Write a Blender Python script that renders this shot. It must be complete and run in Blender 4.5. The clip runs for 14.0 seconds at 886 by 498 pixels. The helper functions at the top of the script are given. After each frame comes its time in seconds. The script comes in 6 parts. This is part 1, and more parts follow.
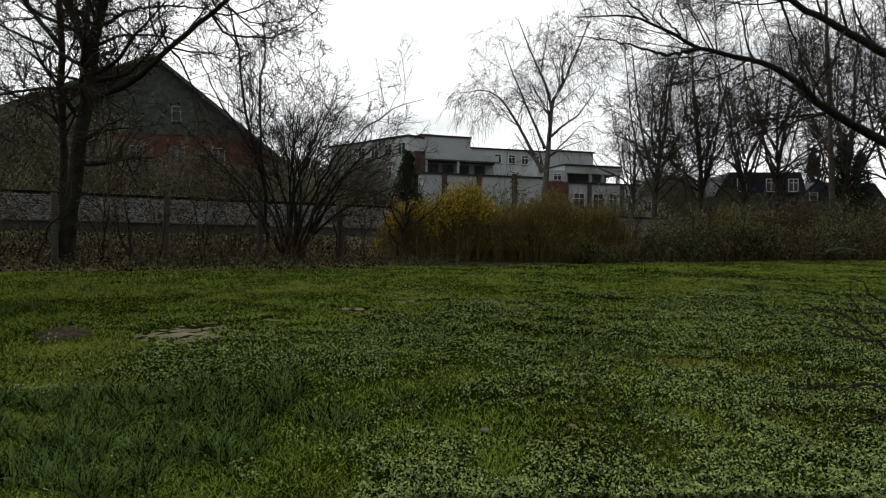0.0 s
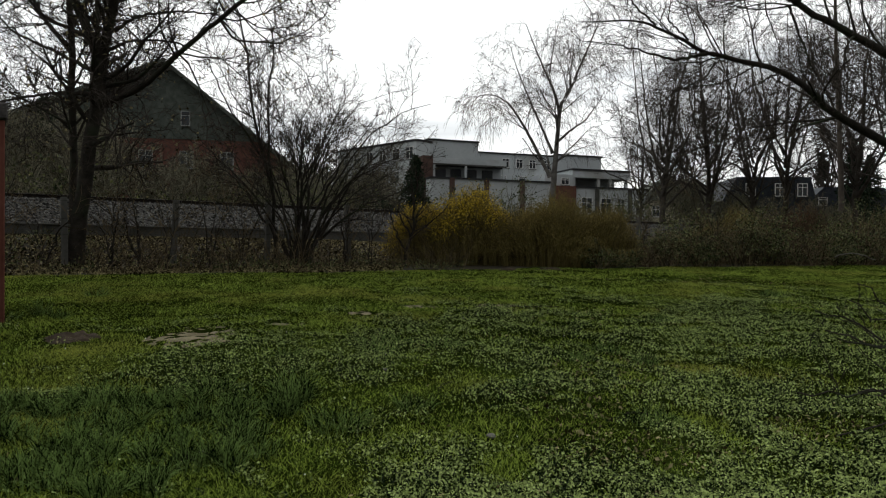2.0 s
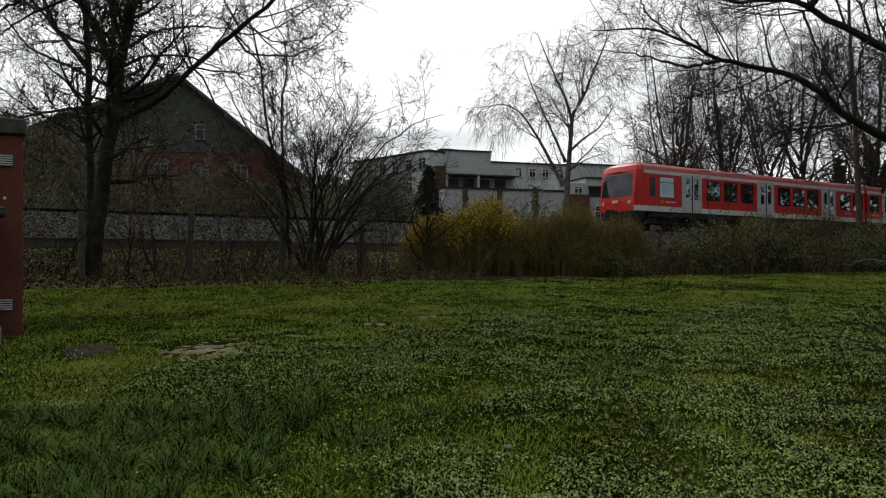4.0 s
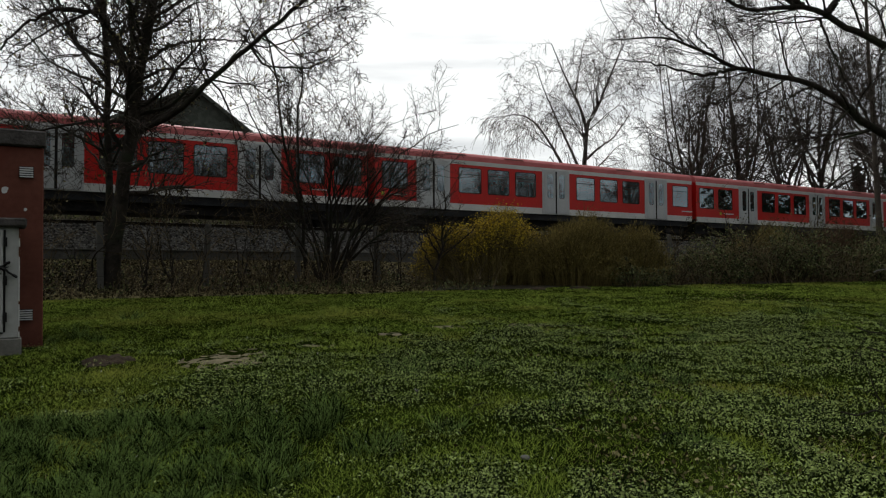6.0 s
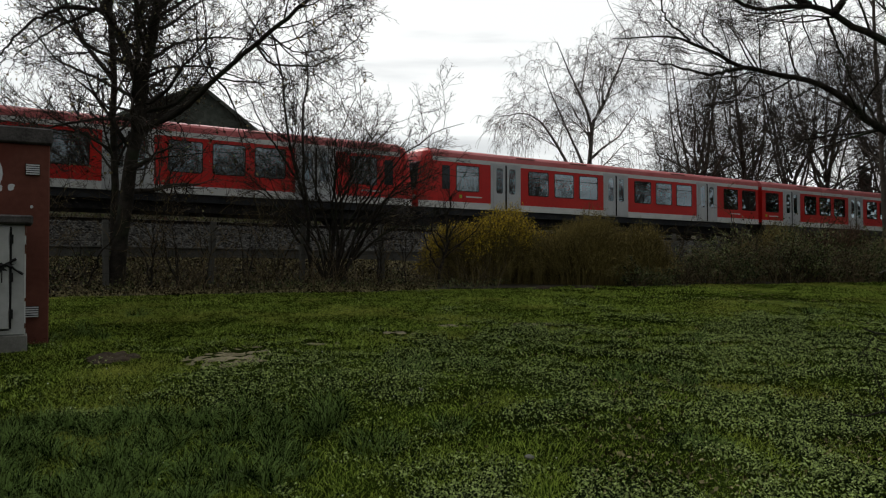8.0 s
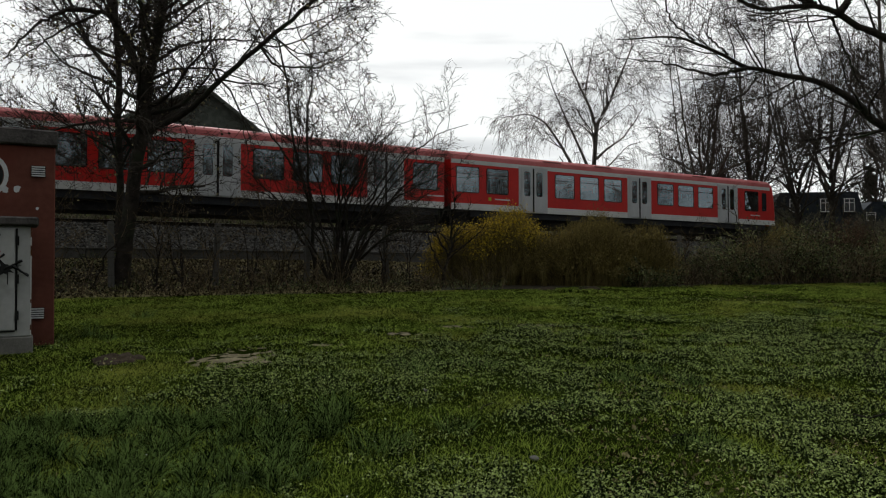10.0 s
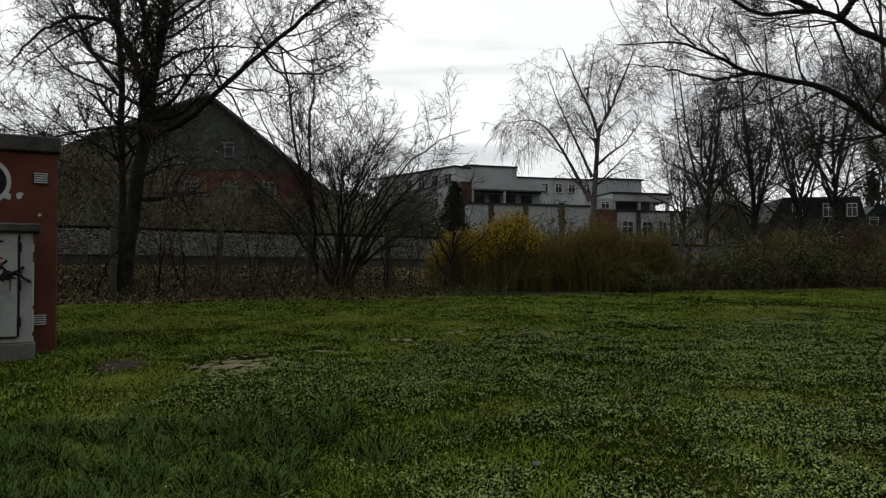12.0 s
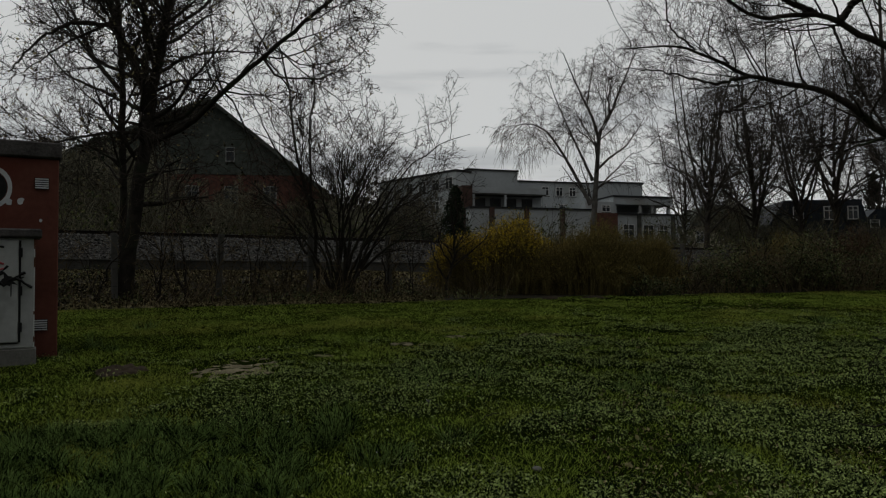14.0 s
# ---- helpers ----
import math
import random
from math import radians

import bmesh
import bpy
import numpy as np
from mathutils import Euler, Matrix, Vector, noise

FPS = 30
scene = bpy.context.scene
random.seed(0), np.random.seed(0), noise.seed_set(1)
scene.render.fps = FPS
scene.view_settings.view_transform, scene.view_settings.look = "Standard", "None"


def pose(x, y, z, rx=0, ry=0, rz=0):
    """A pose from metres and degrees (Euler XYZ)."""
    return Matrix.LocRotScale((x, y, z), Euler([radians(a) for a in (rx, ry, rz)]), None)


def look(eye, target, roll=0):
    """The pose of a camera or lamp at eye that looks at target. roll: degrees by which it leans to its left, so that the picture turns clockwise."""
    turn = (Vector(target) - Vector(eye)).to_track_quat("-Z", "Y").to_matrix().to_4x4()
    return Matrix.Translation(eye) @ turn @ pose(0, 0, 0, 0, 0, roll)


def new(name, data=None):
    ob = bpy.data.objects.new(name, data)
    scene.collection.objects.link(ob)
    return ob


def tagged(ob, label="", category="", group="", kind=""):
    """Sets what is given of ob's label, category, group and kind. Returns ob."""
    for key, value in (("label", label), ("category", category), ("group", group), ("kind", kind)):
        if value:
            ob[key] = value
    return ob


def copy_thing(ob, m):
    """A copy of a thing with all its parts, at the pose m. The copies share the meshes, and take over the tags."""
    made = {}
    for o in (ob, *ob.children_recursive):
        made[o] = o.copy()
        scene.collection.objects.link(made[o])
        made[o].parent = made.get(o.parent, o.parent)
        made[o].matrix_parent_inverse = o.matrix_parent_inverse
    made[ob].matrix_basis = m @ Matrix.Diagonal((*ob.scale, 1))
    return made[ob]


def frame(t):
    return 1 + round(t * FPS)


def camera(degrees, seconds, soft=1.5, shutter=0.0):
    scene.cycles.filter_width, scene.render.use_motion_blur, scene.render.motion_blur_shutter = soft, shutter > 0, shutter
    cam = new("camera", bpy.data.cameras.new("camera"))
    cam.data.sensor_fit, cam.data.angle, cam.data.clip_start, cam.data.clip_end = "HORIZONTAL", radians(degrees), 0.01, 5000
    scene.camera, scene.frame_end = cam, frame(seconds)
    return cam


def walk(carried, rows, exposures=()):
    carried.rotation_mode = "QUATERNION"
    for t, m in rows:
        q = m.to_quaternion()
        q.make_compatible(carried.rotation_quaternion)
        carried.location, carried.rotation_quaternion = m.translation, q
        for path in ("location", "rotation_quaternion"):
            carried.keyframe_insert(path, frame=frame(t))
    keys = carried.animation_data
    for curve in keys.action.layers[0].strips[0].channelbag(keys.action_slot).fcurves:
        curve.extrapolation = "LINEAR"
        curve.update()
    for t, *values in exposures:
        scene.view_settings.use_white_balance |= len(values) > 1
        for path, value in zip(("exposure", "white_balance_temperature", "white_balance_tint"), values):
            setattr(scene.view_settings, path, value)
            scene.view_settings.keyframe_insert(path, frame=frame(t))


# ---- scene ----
cam = camera(63.2, 14.0, soft=1.15)
PATH = [
    (0.0, (-0.005, -0.050, 1.297), (0.554, 9.934, 1.295), 0.38),
    (0.5, (-0.008, -0.057, 1.298), (0.561, 9.927, 1.310), 0.39),
    (1.0, (-0.005, -0.057, 1.297), (0.531, 9.928, 1.323), 0.47),
    (1.5, (0.000, -0.065, 1.303), (0.494, 9.923, 1.341), 0.54),
    (2.0, (0.002, -0.062, 1.304), (0.456, 9.928, 1.360), 0.48),
    (2.5, (-0.002, -0.047, 1.299), (0.411, 9.945, 1.366), 0.44),
    (3.0, (-0.001, -0.049, 1.302), (0.374, 9.944, 1.401), 0.22),
    (5.5, (-0.011, -0.052, 1.306), (0.080, 9.943, 1.626), -0.16),
    (6.0, (-0.012, -0.048, 1.300), (0.048, 9.946, 1.637), -0.19),
    (6.5, (-0.016, -0.047, 1.302), (0.025, 9.947, 1.646), -0.09),
    (7.0, (-0.020, -0.048, 1.303), (0.011, 9.946, 1.651), 0.04),
    (7.5, (-0.022, -0.043, 1.301), (-0.008, 9.951, 1.648), 0.04),
    (8.0, (-0.015, -0.043, 1.303), (-0.018, 9.952, 1.620), 0.05),
    (10.5, (-0.015, -0.038, 1.300), (-0.083, 9.955, 1.651), -0.03),
    (11.0, (-0.015, -0.035, 1.303), (-0.080, 9.957, 1.688), -0.03),
    (11.5, (-0.014, -0.035, 1.297), (-0.090, 9.956, 1.708), -0.06),
    (12.0, (-0.011, -0.037, 1.298), (-0.106, 9.954, 1.712), -0.14),
    (12.5, (-0.009, -0.039, 1.301), (-0.125, 9.952, 1.719), -0.24),
    (13.0, (-0.005, -0.031, 1.302), (-0.127, 9.960, 1.727), -0.28),
    (13.5, (-0.001, -0.038, 1.302), (-0.119, 9.952, 1.752), -0.29),
    (14.0, (-0.002, -0.043, 1.304), (-0.111, 9.945, 1.771), -0.29),
]
walk(cam, [(t, look(eye, target, roll)) for t, eye, target, roll in PATH],
     exposures=[(0.0, 0.26), (3.0, 0.22), (5.3, 0.02), (11.0, -0.05), (13.0, -0.07), (13.5, -0.08), (13.75, -0.12), (14.0, -0.86)])

# ---------------------------------------------------------------- world and light
world = bpy.data.worlds.new("overcast_sky")
scene.world = world
world.use_nodes = True
wn, wl = world.node_tree.nodes, world.node_tree.links
for n in list(wn):
    wn.remove(n)
w_out = wn.new("ShaderNodeOutputWorld")
w_bg = wn.new("ShaderNodeBackground")
w_sky = wn.new("ShaderNodeTexSky")
w_sky.sky_type = "NISHITA"
w_sky.sun_disc = False
w_sky.sun_elevation, w_sky.sun_rotation = radians(39), radians(-17)
w_co = wn.new("ShaderNodeTexCoord")
w_map = wn.new("ShaderNodeMapping")
w_map.inputs["Scale"].default_value = (1.0, 1.0, 8.0)
w_noise = wn.new("ShaderNodeTexNoise")
w_noise.inputs["Scale"].default_value = 1.7
w_noise.inputs["Detail"].default_value = 5
w_noise.inputs["Roughness"].default_value = 0.5
w_ramp = wn.new("ShaderNodeValToRGB")
w_ramp.color_ramp.elements[0].position, w_ramp.color_ramp.elements[0].color = 0.37, (6.3, 6.55, 6.7, 1)
w_ramp.color_ramp.elements[1].position, w_ramp.color_ramp.elements[1].color = 0.53, (10.6, 10.75, 10.6, 1)
w_mix = wn.new("ShaderNodeMix")
w_mix.data_type = "RGBA"
w_mix.inputs[0].default_value = 0.93
wl.new(w_co.outputs["Generated"], w_map.inputs["Vector"])
wl.new(w_map.outputs["Vector"], w_noise.inputs["Vector"])
wl.new(w_noise.outputs["Fac"], w_ramp.inputs["Fac"])
wl.new(w_sky.outputs["Color"], w_mix.inputs[6])
wl.new(w_ramp.outputs["Color"], w_mix.inputs[7])
# a veiled sky is brighter on the sun's side and darker opposite
w_dot = wn.new("ShaderNodeVectorMath")
w_dot.operation = "DOT_PRODUCT"
w_dot.inputs[1].default_value = (-0.23, 0.74, 0.63)
w_rng = wn.new("ShaderNodeMapRange")
w_rng.interpolation_type = "SMOOTHSTEP"
for key, value in (("From Min", -0.7), ("From Max", 0.75), ("To Min", 0.19), ("To Max", 1.0)):
    w_rng.inputs[key].default_value = value
w_mul = wn.new("ShaderNodeVectorMath")
w_mul.operation = "SCALE"
wl.new(w_co.outputs["Generated"], w_dot.inputs[0])
wl.new(w_dot.outputs["Value"], w_rng.inputs["Value"])
wl.new(w_mix.outputs[2], w_mul.inputs[0])
wl.new(w_rng.outputs["Result"], w_mul.inputs["Scale"])
wl.new(w_mul.outputs[0], w_bg.inputs["Color"])
w_bg.inputs["Strength"].default_value = 0.1
wl.new(w_bg.outputs["Background"], w_out.inputs["Surface"])

sun_data = bpy.data.lights.new("sun", "SUN")
sun_data.energy, sun_data.angle, sun_data.color = 1.0, radians(24), (1.0, 0.96, 0.9)
sun = new("sun", sun_data)
sun.matrix_world = look((-23, 74, 63), (0, 0, 0))

# ---------------------------------------------------------------- materials
def material(name, low, high, scale=6.0, rough=0.85, metal=0.0, bump=0.0, bump_scale=60.0, fine=0.35, island=0.0, objvar=0.0, spec=0.08, third=None, tscale=1.0, through_light=0.0):
    """Two colours mixed by noise at two scales, with relief; optional variation per island or per object."""
    m = bpy.data.materials.new(name)
    m.use_nodes = True
    nd, lk = m.node_tree.nodes, m.node_tree.links
    b = nd["Principled BSDF"]
    b.inputs["Roughness"].default_value, b.inputs["Metallic"].default_value = rough, metal
    b.inputs["Specular IOR Level"].default_value = spec
    co = nd.new("ShaderNodeTexCoord")
    n1, n2 = nd.new("ShaderNodeTexNoise"), nd.new("ShaderNodeTexNoise")
    n1.inputs["Scale"].default_value, n2.inputs["Scale"].default_value = scale, scale * 9
    n1.inputs["Detail"].default_value, n2.inputs["Detail"].default_value = 4, 3
    lk.new(co.outputs["Object"], n1.inputs["Vector"])
    lk.new(co.outputs["Object"], n2.inputs["Vector"])
    mx = nd.new("ShaderNodeMath")
    mx.operation = "MULTIPLY_ADD"
    mx.inputs[1].default_value = fine
    lk.new(n2.outputs["Fac"], mx.inputs[0])
    sc = nd.new("ShaderNodeMath")
    sc.operation = "MULTIPLY"
    sc.inputs[1].default_value = 1 - fine
    lk.new(n1.outputs["Fac"], sc.inputs[0])
    lk.new(sc.outputs[0], mx.inputs[2])
    last = mx.outputs[0]
    for amount, kind in ((island, "g"), (objvar, "o")):
        if amount:
            src = nd.new("ShaderNodeNewGeometry") if kind == "g" else nd.new("ShaderNodeObjectInfo")
            ad = nd.new("ShaderNodeMath")
            ad.operation = "MULTIPLY_ADD"
            ad.inputs[1].default_value = amount
            lk.new(src.outputs["Random Per Island" if kind == "g" else "Random"], ad.inputs[0])
            sb = nd.new("ShaderNodeMath")
            sb.operation = "SUBTRACT"
            sb.inputs[1].default_value = amount / 2
            lk.new(last, ad.inputs[2])
            lk.new(ad.outputs[0], sb.inputs[0])
            last = sb.outputs[0]
    rp = nd.new("ShaderNodeValToRGB")
    rp.color_ramp.elements[0].position, rp.color_ramp.elements[0].color = 0.32, (*low, 1)
    rp.color_ramp.elements[1].position, rp.color_ramp.elements[1].color = 0.68, (*high, 1)
    lk.new(last, rp.inputs["Fac"])
    colour = rp.outputs["Color"]
    if third:
        n3 = nd.new("ShaderNodeTexNoise")
        n3.inputs["Scale"].default_value, n3.inputs["Detail"].default_value = tscale, 3
        lk.new(co.outputs["Object"], n3.inputs["Vector"])
        r3 = nd.new("ShaderNodeValToRGB")
        r3.color_ramp.elements[0].position, r3.color_ramp.elements[1].position = 0.52, 0.68
        lk.new(n3.outputs["Fac"], r3.inputs["Fac"])
        mc = nd.new("ShaderNodeMix")
        mc.data_type = "RGBA"
        mc.inputs[7].default_value = (*third, 1)
        lk.new(r3.outputs["Color"], mc.inputs[0])
        lk.new(colour, mc.inputs[6])
        colour = mc.outputs[2]
    lk.new(colour, b.inputs["Base Color"])
    if through_light:
        tl, ms = nd.new("ShaderNodeBsdfTranslucent"), nd.new("ShaderNodeMixShader")
        ms.inputs[0].default_value = through_light
        lk.new(colour, tl.inputs["Color"])
        lk.new(b.outputs["BSDF"], ms.inputs[1])
        lk.new(tl.outputs["BSDF"], ms.inputs[2])
        lk.new(ms.outputs["Shader"], nd["Material Output"].inputs["Surface"])
    if bump:
        nb = nd.new("ShaderNodeTexNoise")
        nb.inputs["Scale"].default_value, nb.inputs["Detail"].default_value = bump_scale, 4
        lk.new(co.outputs["Object"], nb.inputs["Vector"])
        bp = nd.new("ShaderNodeBump")
        bp.inputs["Strength"].default_value, bp.inputs["Distance"].default_value = bump, 0.02
        lk.new(nb.outputs["Fac"], bp.inputs["Height"])
        lk.new(bp.outputs["Normal"], b.inputs["Normal"])
    return m


# soil near black: the shade between blades and leaves is put into its colour
M_SOIL = material("shade_dark_lawn_soil", (0.003, 0.005, 0.001), (0.016, 0.023, 0.003), 0.9, 0.95, bump=0.8, bump_scale=25, third=(0.020, 0.030, 0.005), tscale=0.9, spec=0.0)
M_GRASS = material("grass", (0.020, 0.044, 0.005), (0.335, 0.435, 0.074), 0.7, 0.9, island=0.75, third=(0.29, 0.315, 0.062), tscale=0.5, spec=0.0, through_light=0.3)
M_TUFT = material("long_grass", (0.002, 0.006, 0.001), (0.165, 0.245, 0.070), 0.9, 0.7, island=1.6, spec=0.0, through_light=0.12)
# per-leaf colour from near black to pale paints in self-shading and sky glints
M_HERB = material("herb_leaf_shade_and_glint", (0.003, 0.010, 0.001), (0.365, 0.455, 0.155), 0.8, 0.6, island=1.3, spec=0.05, through_light=0.1)
M_DRYLEAF = material("dry_leaf", (0.020, 0.016, 0.007), (0.29, 0.25, 0.135), 2.0, 0.8, island=1.1, spec=0.0)
M_SAND = material("bare_sand", (0.065, 0.056, 0.030), (0.23, 0.20, 0.125), 3.0, 0.95, bump=0.9, bump_scale=40)
M_EARTH = material("dark_earth", (0.020, 0.015, 0.010), (0.06, 0.045, 0.03), 5.0, 0.95, bump=1.0, bump_scale=30)
M_LITTER = material("leaf_litter", (0.012, 0.010, 0.007), (0.05, 0.042, 0.028), 4.0, 0.95, bump=1.0, bump_scale=18)
M_STONE = material("ballast_stone", (0.008, 0.008, 0.007), (0.145, 0.142, 0.13), 3.0, 0.9, island=1.1)
M_BED = material("ballast_bed", (0.025, 0.024, 0.022), (0.07, 0.066, 0.06), 14.0, 0.95, bump=1.0, bump_scale=22)
M_CONC = material("concrete", (0.065, 0.064, 0.058), (0.125, 0.122, 0.112), 1.2, 0.9, bump=0.3, bump_scale=50, third=(0.05, 0.053, 0.043), tscale=0.8)
M_STEEL = material("rail_steel", (0.012, 0.010, 0.009), (0.034, 0.028, 0.024), 4.0, 0.7, metal=0.2)
M_RAILTOP = material("polished_rail", (0.30, 0.30, 0.31), (0.42, 0.42, 0.43), 4.0, 0.4, metal=1.0)
M_BARK = material("dark_bark", (0.014, 0.012, 0.010), (0.052, 0.045, 0.037), 5.0, 0.95, bump=1.0, bump_scale=22, third=(0.038, 0.046, 0.028), tscale=1.6)
M_FARBARK = material("grey_bark", (0.026, 0.023, 0.019), (0.082, 0.072, 0.058), 3.0, 0.95, bump=0.6, bump_scale=14)
M_TWIG = material("twig_bark", (0.028, 0.023, 0.019), (0.075, 0.062, 0.05), 2.0, 0.9, island=0.4)
M_BIRCH = material("birch_bark", (0.08, 0.073, 0.066), (0.24, 0.225, 0.205), 2.5, 0.8, bump=0.4, bump_scale=14, third=(0.05, 0.045, 0.04), tscale=2.4)
M_SLIMBARK = material("grey_brown_bark", (0.035, 0.030, 0.025), (0.105, 0.088, 0.072), 2.5, 0.9, bump=0.4, bump_scale=14)
M_BIRCHTWIG = material("birch_twig", (0.030, 0.024, 0.019), (0.085, 0.068, 0.052), 2.0, 0.9, island=0.4)
M_BRUSH = material("dry_brush", (0.032, 0.025, 0.014), (0.15, 0.115, 0.065), 2.0, 0.9, island=0.8)
M_SCRUB = material("scrub_twig", (0.070, 0.066, 0.045), (0.215, 0.20, 0.14), 2.0, 0.9, island=0.7)
M_BUSH = material("bush_twig", (0.08, 0.064, 0.024), (0.22, 0.175, 0.065), 1.2, 0.9, island=0.6)
M_BUSHLEAF = material("bush_bud", (0.10, 0.08, 0.026), (0.295, 0.235, 0.078), 1.0, 0.8, island=0.7, spec=0.0, through_light=0.3)
M_REDTWIG = material("reddish_twig", (0.040, 0.026, 0.016), (0.130, 0.080, 0.048), 1.2, 0.9, island=0.7)
M_FORS = material("forsythia_flower", (0.48, 0.35, 0.018), (0.80, 0.60, 0.05), 2.0, 0.6, island=0.6)
M_IVY = material("bramble_leaf", (0.018, 0.030, 0.008), (0.155, 0.17, 0.068), 1.5, 0.6, island=1.0, spec=0.12, through_light=0.2)
M_PINE = material("conifer_needle", (0.010, 0.020, 0.012), (0.035, 0.055, 0.028), 1.5, 0.7, island=0.6)
M_TRED = material("train_red", (0.50, 0.010, 0.008), (0.62, 0.018, 0.012), 0.8, 0.33, spec=0.5)
# red paled towards pink: the sky's reflection on the roof is painted in
M_TROOF = material("train_roof_sky_sheen", (0.43, 0.105, 0.105), (0.56, 0.17, 0.17), 0.7, 0.55, spec=0.2, third=(0.40, 0.085, 0.085), tscale=0.6)
M_TVENT = material("train_roof_vent", (0.20, 0.075, 0.07), (0.30, 0.13, 0.12), 1.2, 0.6)
M_TWHITE = material("train_light_grey", (0.55, 0.56, 0.54), (0.70, 0.71, 0.69), 1.5, 0.4, spec=0.5)
M_TDOOR = material("train_door_grey", (0.42, 0.44, 0.45), (0.54, 0.56, 0.57), 1.5, 0.38, spec=0.5)
M_TDARK = material("train_underframe", (0.012, 0.012, 0.013), (0.045, 0.043, 0.042), 3.0, 0.8)
M_TSKIRT = material("train_skirt_grey", (0.022, 0.024, 0.027), (0.05, 0.053, 0.058), 2.0, 0.6)
M_RUBBER = material("black_rubber", (0.010, 0.010, 0.010), (0.022, 0.022, 0.022), 8.0, 0.7)
M_GLASS = material("dark_window_glass", (0.012, 0.016, 0.020), (0.030, 0.038, 0.046), 0.8, 0.035, spec=0.45)
M_CLEAR = bpy.data.materials.new("clear_train_glass")
M_CLEAR.use_nodes = True
cn, cl = M_CLEAR.node_tree.nodes, M_CLEAR.node_tree.links
cn.remove(cn["Principled BSDF"])
c_t, c_g, c_f, c_m = cn.new("ShaderNodeBsdfTransparent"), cn.new("ShaderNodeBsdfGlossy"), cn.new("ShaderNodeFresnel"), cn.new("ShaderNodeMixShader")
c_t.inputs["Color"].default_value = (0.40, 0.47, 0.52, 1)
c_g.inputs["Roughness"].default_value = 0.02
c_g.inputs["Color"].default_value = (0.78, 0.92, 1.0, 1)
c_f.inputs["IOR"].default_value = 1.6
c_a = cn.new("ShaderNodeMath")
c_a.inputs[1].default_value = 0.44
cl.new(c_f.outputs["Fac"], c_a.inputs[0])
cl.new(c_a.outputs[0], c_m.inputs[0])
cl.new(c_t.outputs["BSDF"], c_m.inputs[1])
cl.new(c_g.outputs["BSDF"], c_m.inputs[2])
cl.new(c_m.outputs["Shader"], cn["Material Output"].inputs["Surface"])
M_SEAT = material("train_seat", (0.03, 0.035, 0.05), (0.06, 0.065, 0.085), 6.0, 0.9)
M_WGLASS = material("house_window_glass", (0.02, 0.024, 0.028), (0.06, 0.068, 0.075), 0.6, 0.06, spec=0.8)
M_WHITEPAINT = material("white_paint", (0.68, 0.68, 0.66), (0.8, 0.8, 0.78), 4.0, 0.5)
M_RENDERW = material("pale_wall_render", (0.44, 0.47, 0.48), (0.56, 0.59, 0.60), 0.35, 0.9, bump=0.2, bump_scale=60, third=(0.37, 0.37, 0.35), tscale=0.25)
M_RENDERY = material("cream_wall_render", (0.45, 0.41, 0.30), (0.56, 0.52, 0.40), 0.5, 0.9)
M_BRICK = material("red_brick", (0.095, 0.046, 0.036), (0.19, 0.090, 0.070), 3.0, 0.9, bump=0.4, bump_scale=20)
M_PIER = material("brown_brick", (0.070, 0.044, 0.037), (0.130, 0.084, 0.070), 3.0, 0.9, bump=0.4, bump_scale=20)
M_ROOFTILE = material("dark_roof_tile", (0.066, 0.077, 0.066), (0.150, 0.166, 0.142), 2.0, 0.85, bump=0.4, bump_scale=8, objvar=0.3)
M_SLATE = material("blue_grey_slate", (0.022, 0.027, 0.034), (0.060, 0.070, 0.082), 2.0, 0.7, bump=0.4, bump_scale=8)
M_OLDWHITE = material("dull_white_paint", (0.24, 0.25, 0.24), (0.36, 0.37, 0.36), 3.0, 0.7)
M_ROOFEDGE = material("dark_roof_edge", (0.03, 0.03, 0.032), (0.06, 0.06, 0.062), 2.0, 0.7)
M_CABRED = material("faded_red_paint", (0.105, 0.038, 0.027), (0.175, 0.066, 0.048), 1.6, 0.75, bump=0.2, bump_scale=90, third=(0.13, 0.035, 0.025), tscale=0.9)
M_CABGREY = material("pale_grey_plastic", (0.34, 0.35, 0.34), (0.46, 0.47, 0.46), 1.8, 0.6, bump=0.1, bump_scale=120, third=(0.24, 0.25, 0.23), tscale=2.2)
M_RUST = material("rust", (0.07, 0.028, 0.014), (0.16, 0.07, 0.035), 9.0, 0.9)
M_SPRAYB = material("black_spray_paint", (0.012, 0.012, 0.012), (0.03, 0.03, 0.03), 8.0, 0.6)
M_SPRAYW = material("white_spray_paint", (0.50, 0.52, 0.53), (0.66, 0.67, 0.68), 6.0, 0.7)
M_SPRAYR = material("pink_spray_paint", (0.40, 0.06, 0.07), (0.55, 0.12, 0.13), 6.0, 0.7)
M_PLINTH = material("pale_concrete", (0.13, 0.128, 0.115), (0.235, 0.23, 0.21), 3.0, 0.9, bump=0.4, bump_scale=60, third=(0.10, 0.10, 0.085), tscale=2.0)
M_SLAB = material("weathered_slab", (0.030, 0.028, 0.027), (0.13, 0.12, 0.115), 4.0, 0.9, bump=0.6, bump_scale=30)
M_YELLOWMARK = material("yellow_green_mark", (0.35, 0.45, 0.05), (0.45, 0.55, 0.08), 4.0, 0.5)
M_LAMP = material("lamp_lens", (0.5, 0.5, 0.48), (0.7, 0.7, 0.66), 6.0, 0.15, spec=0.8)

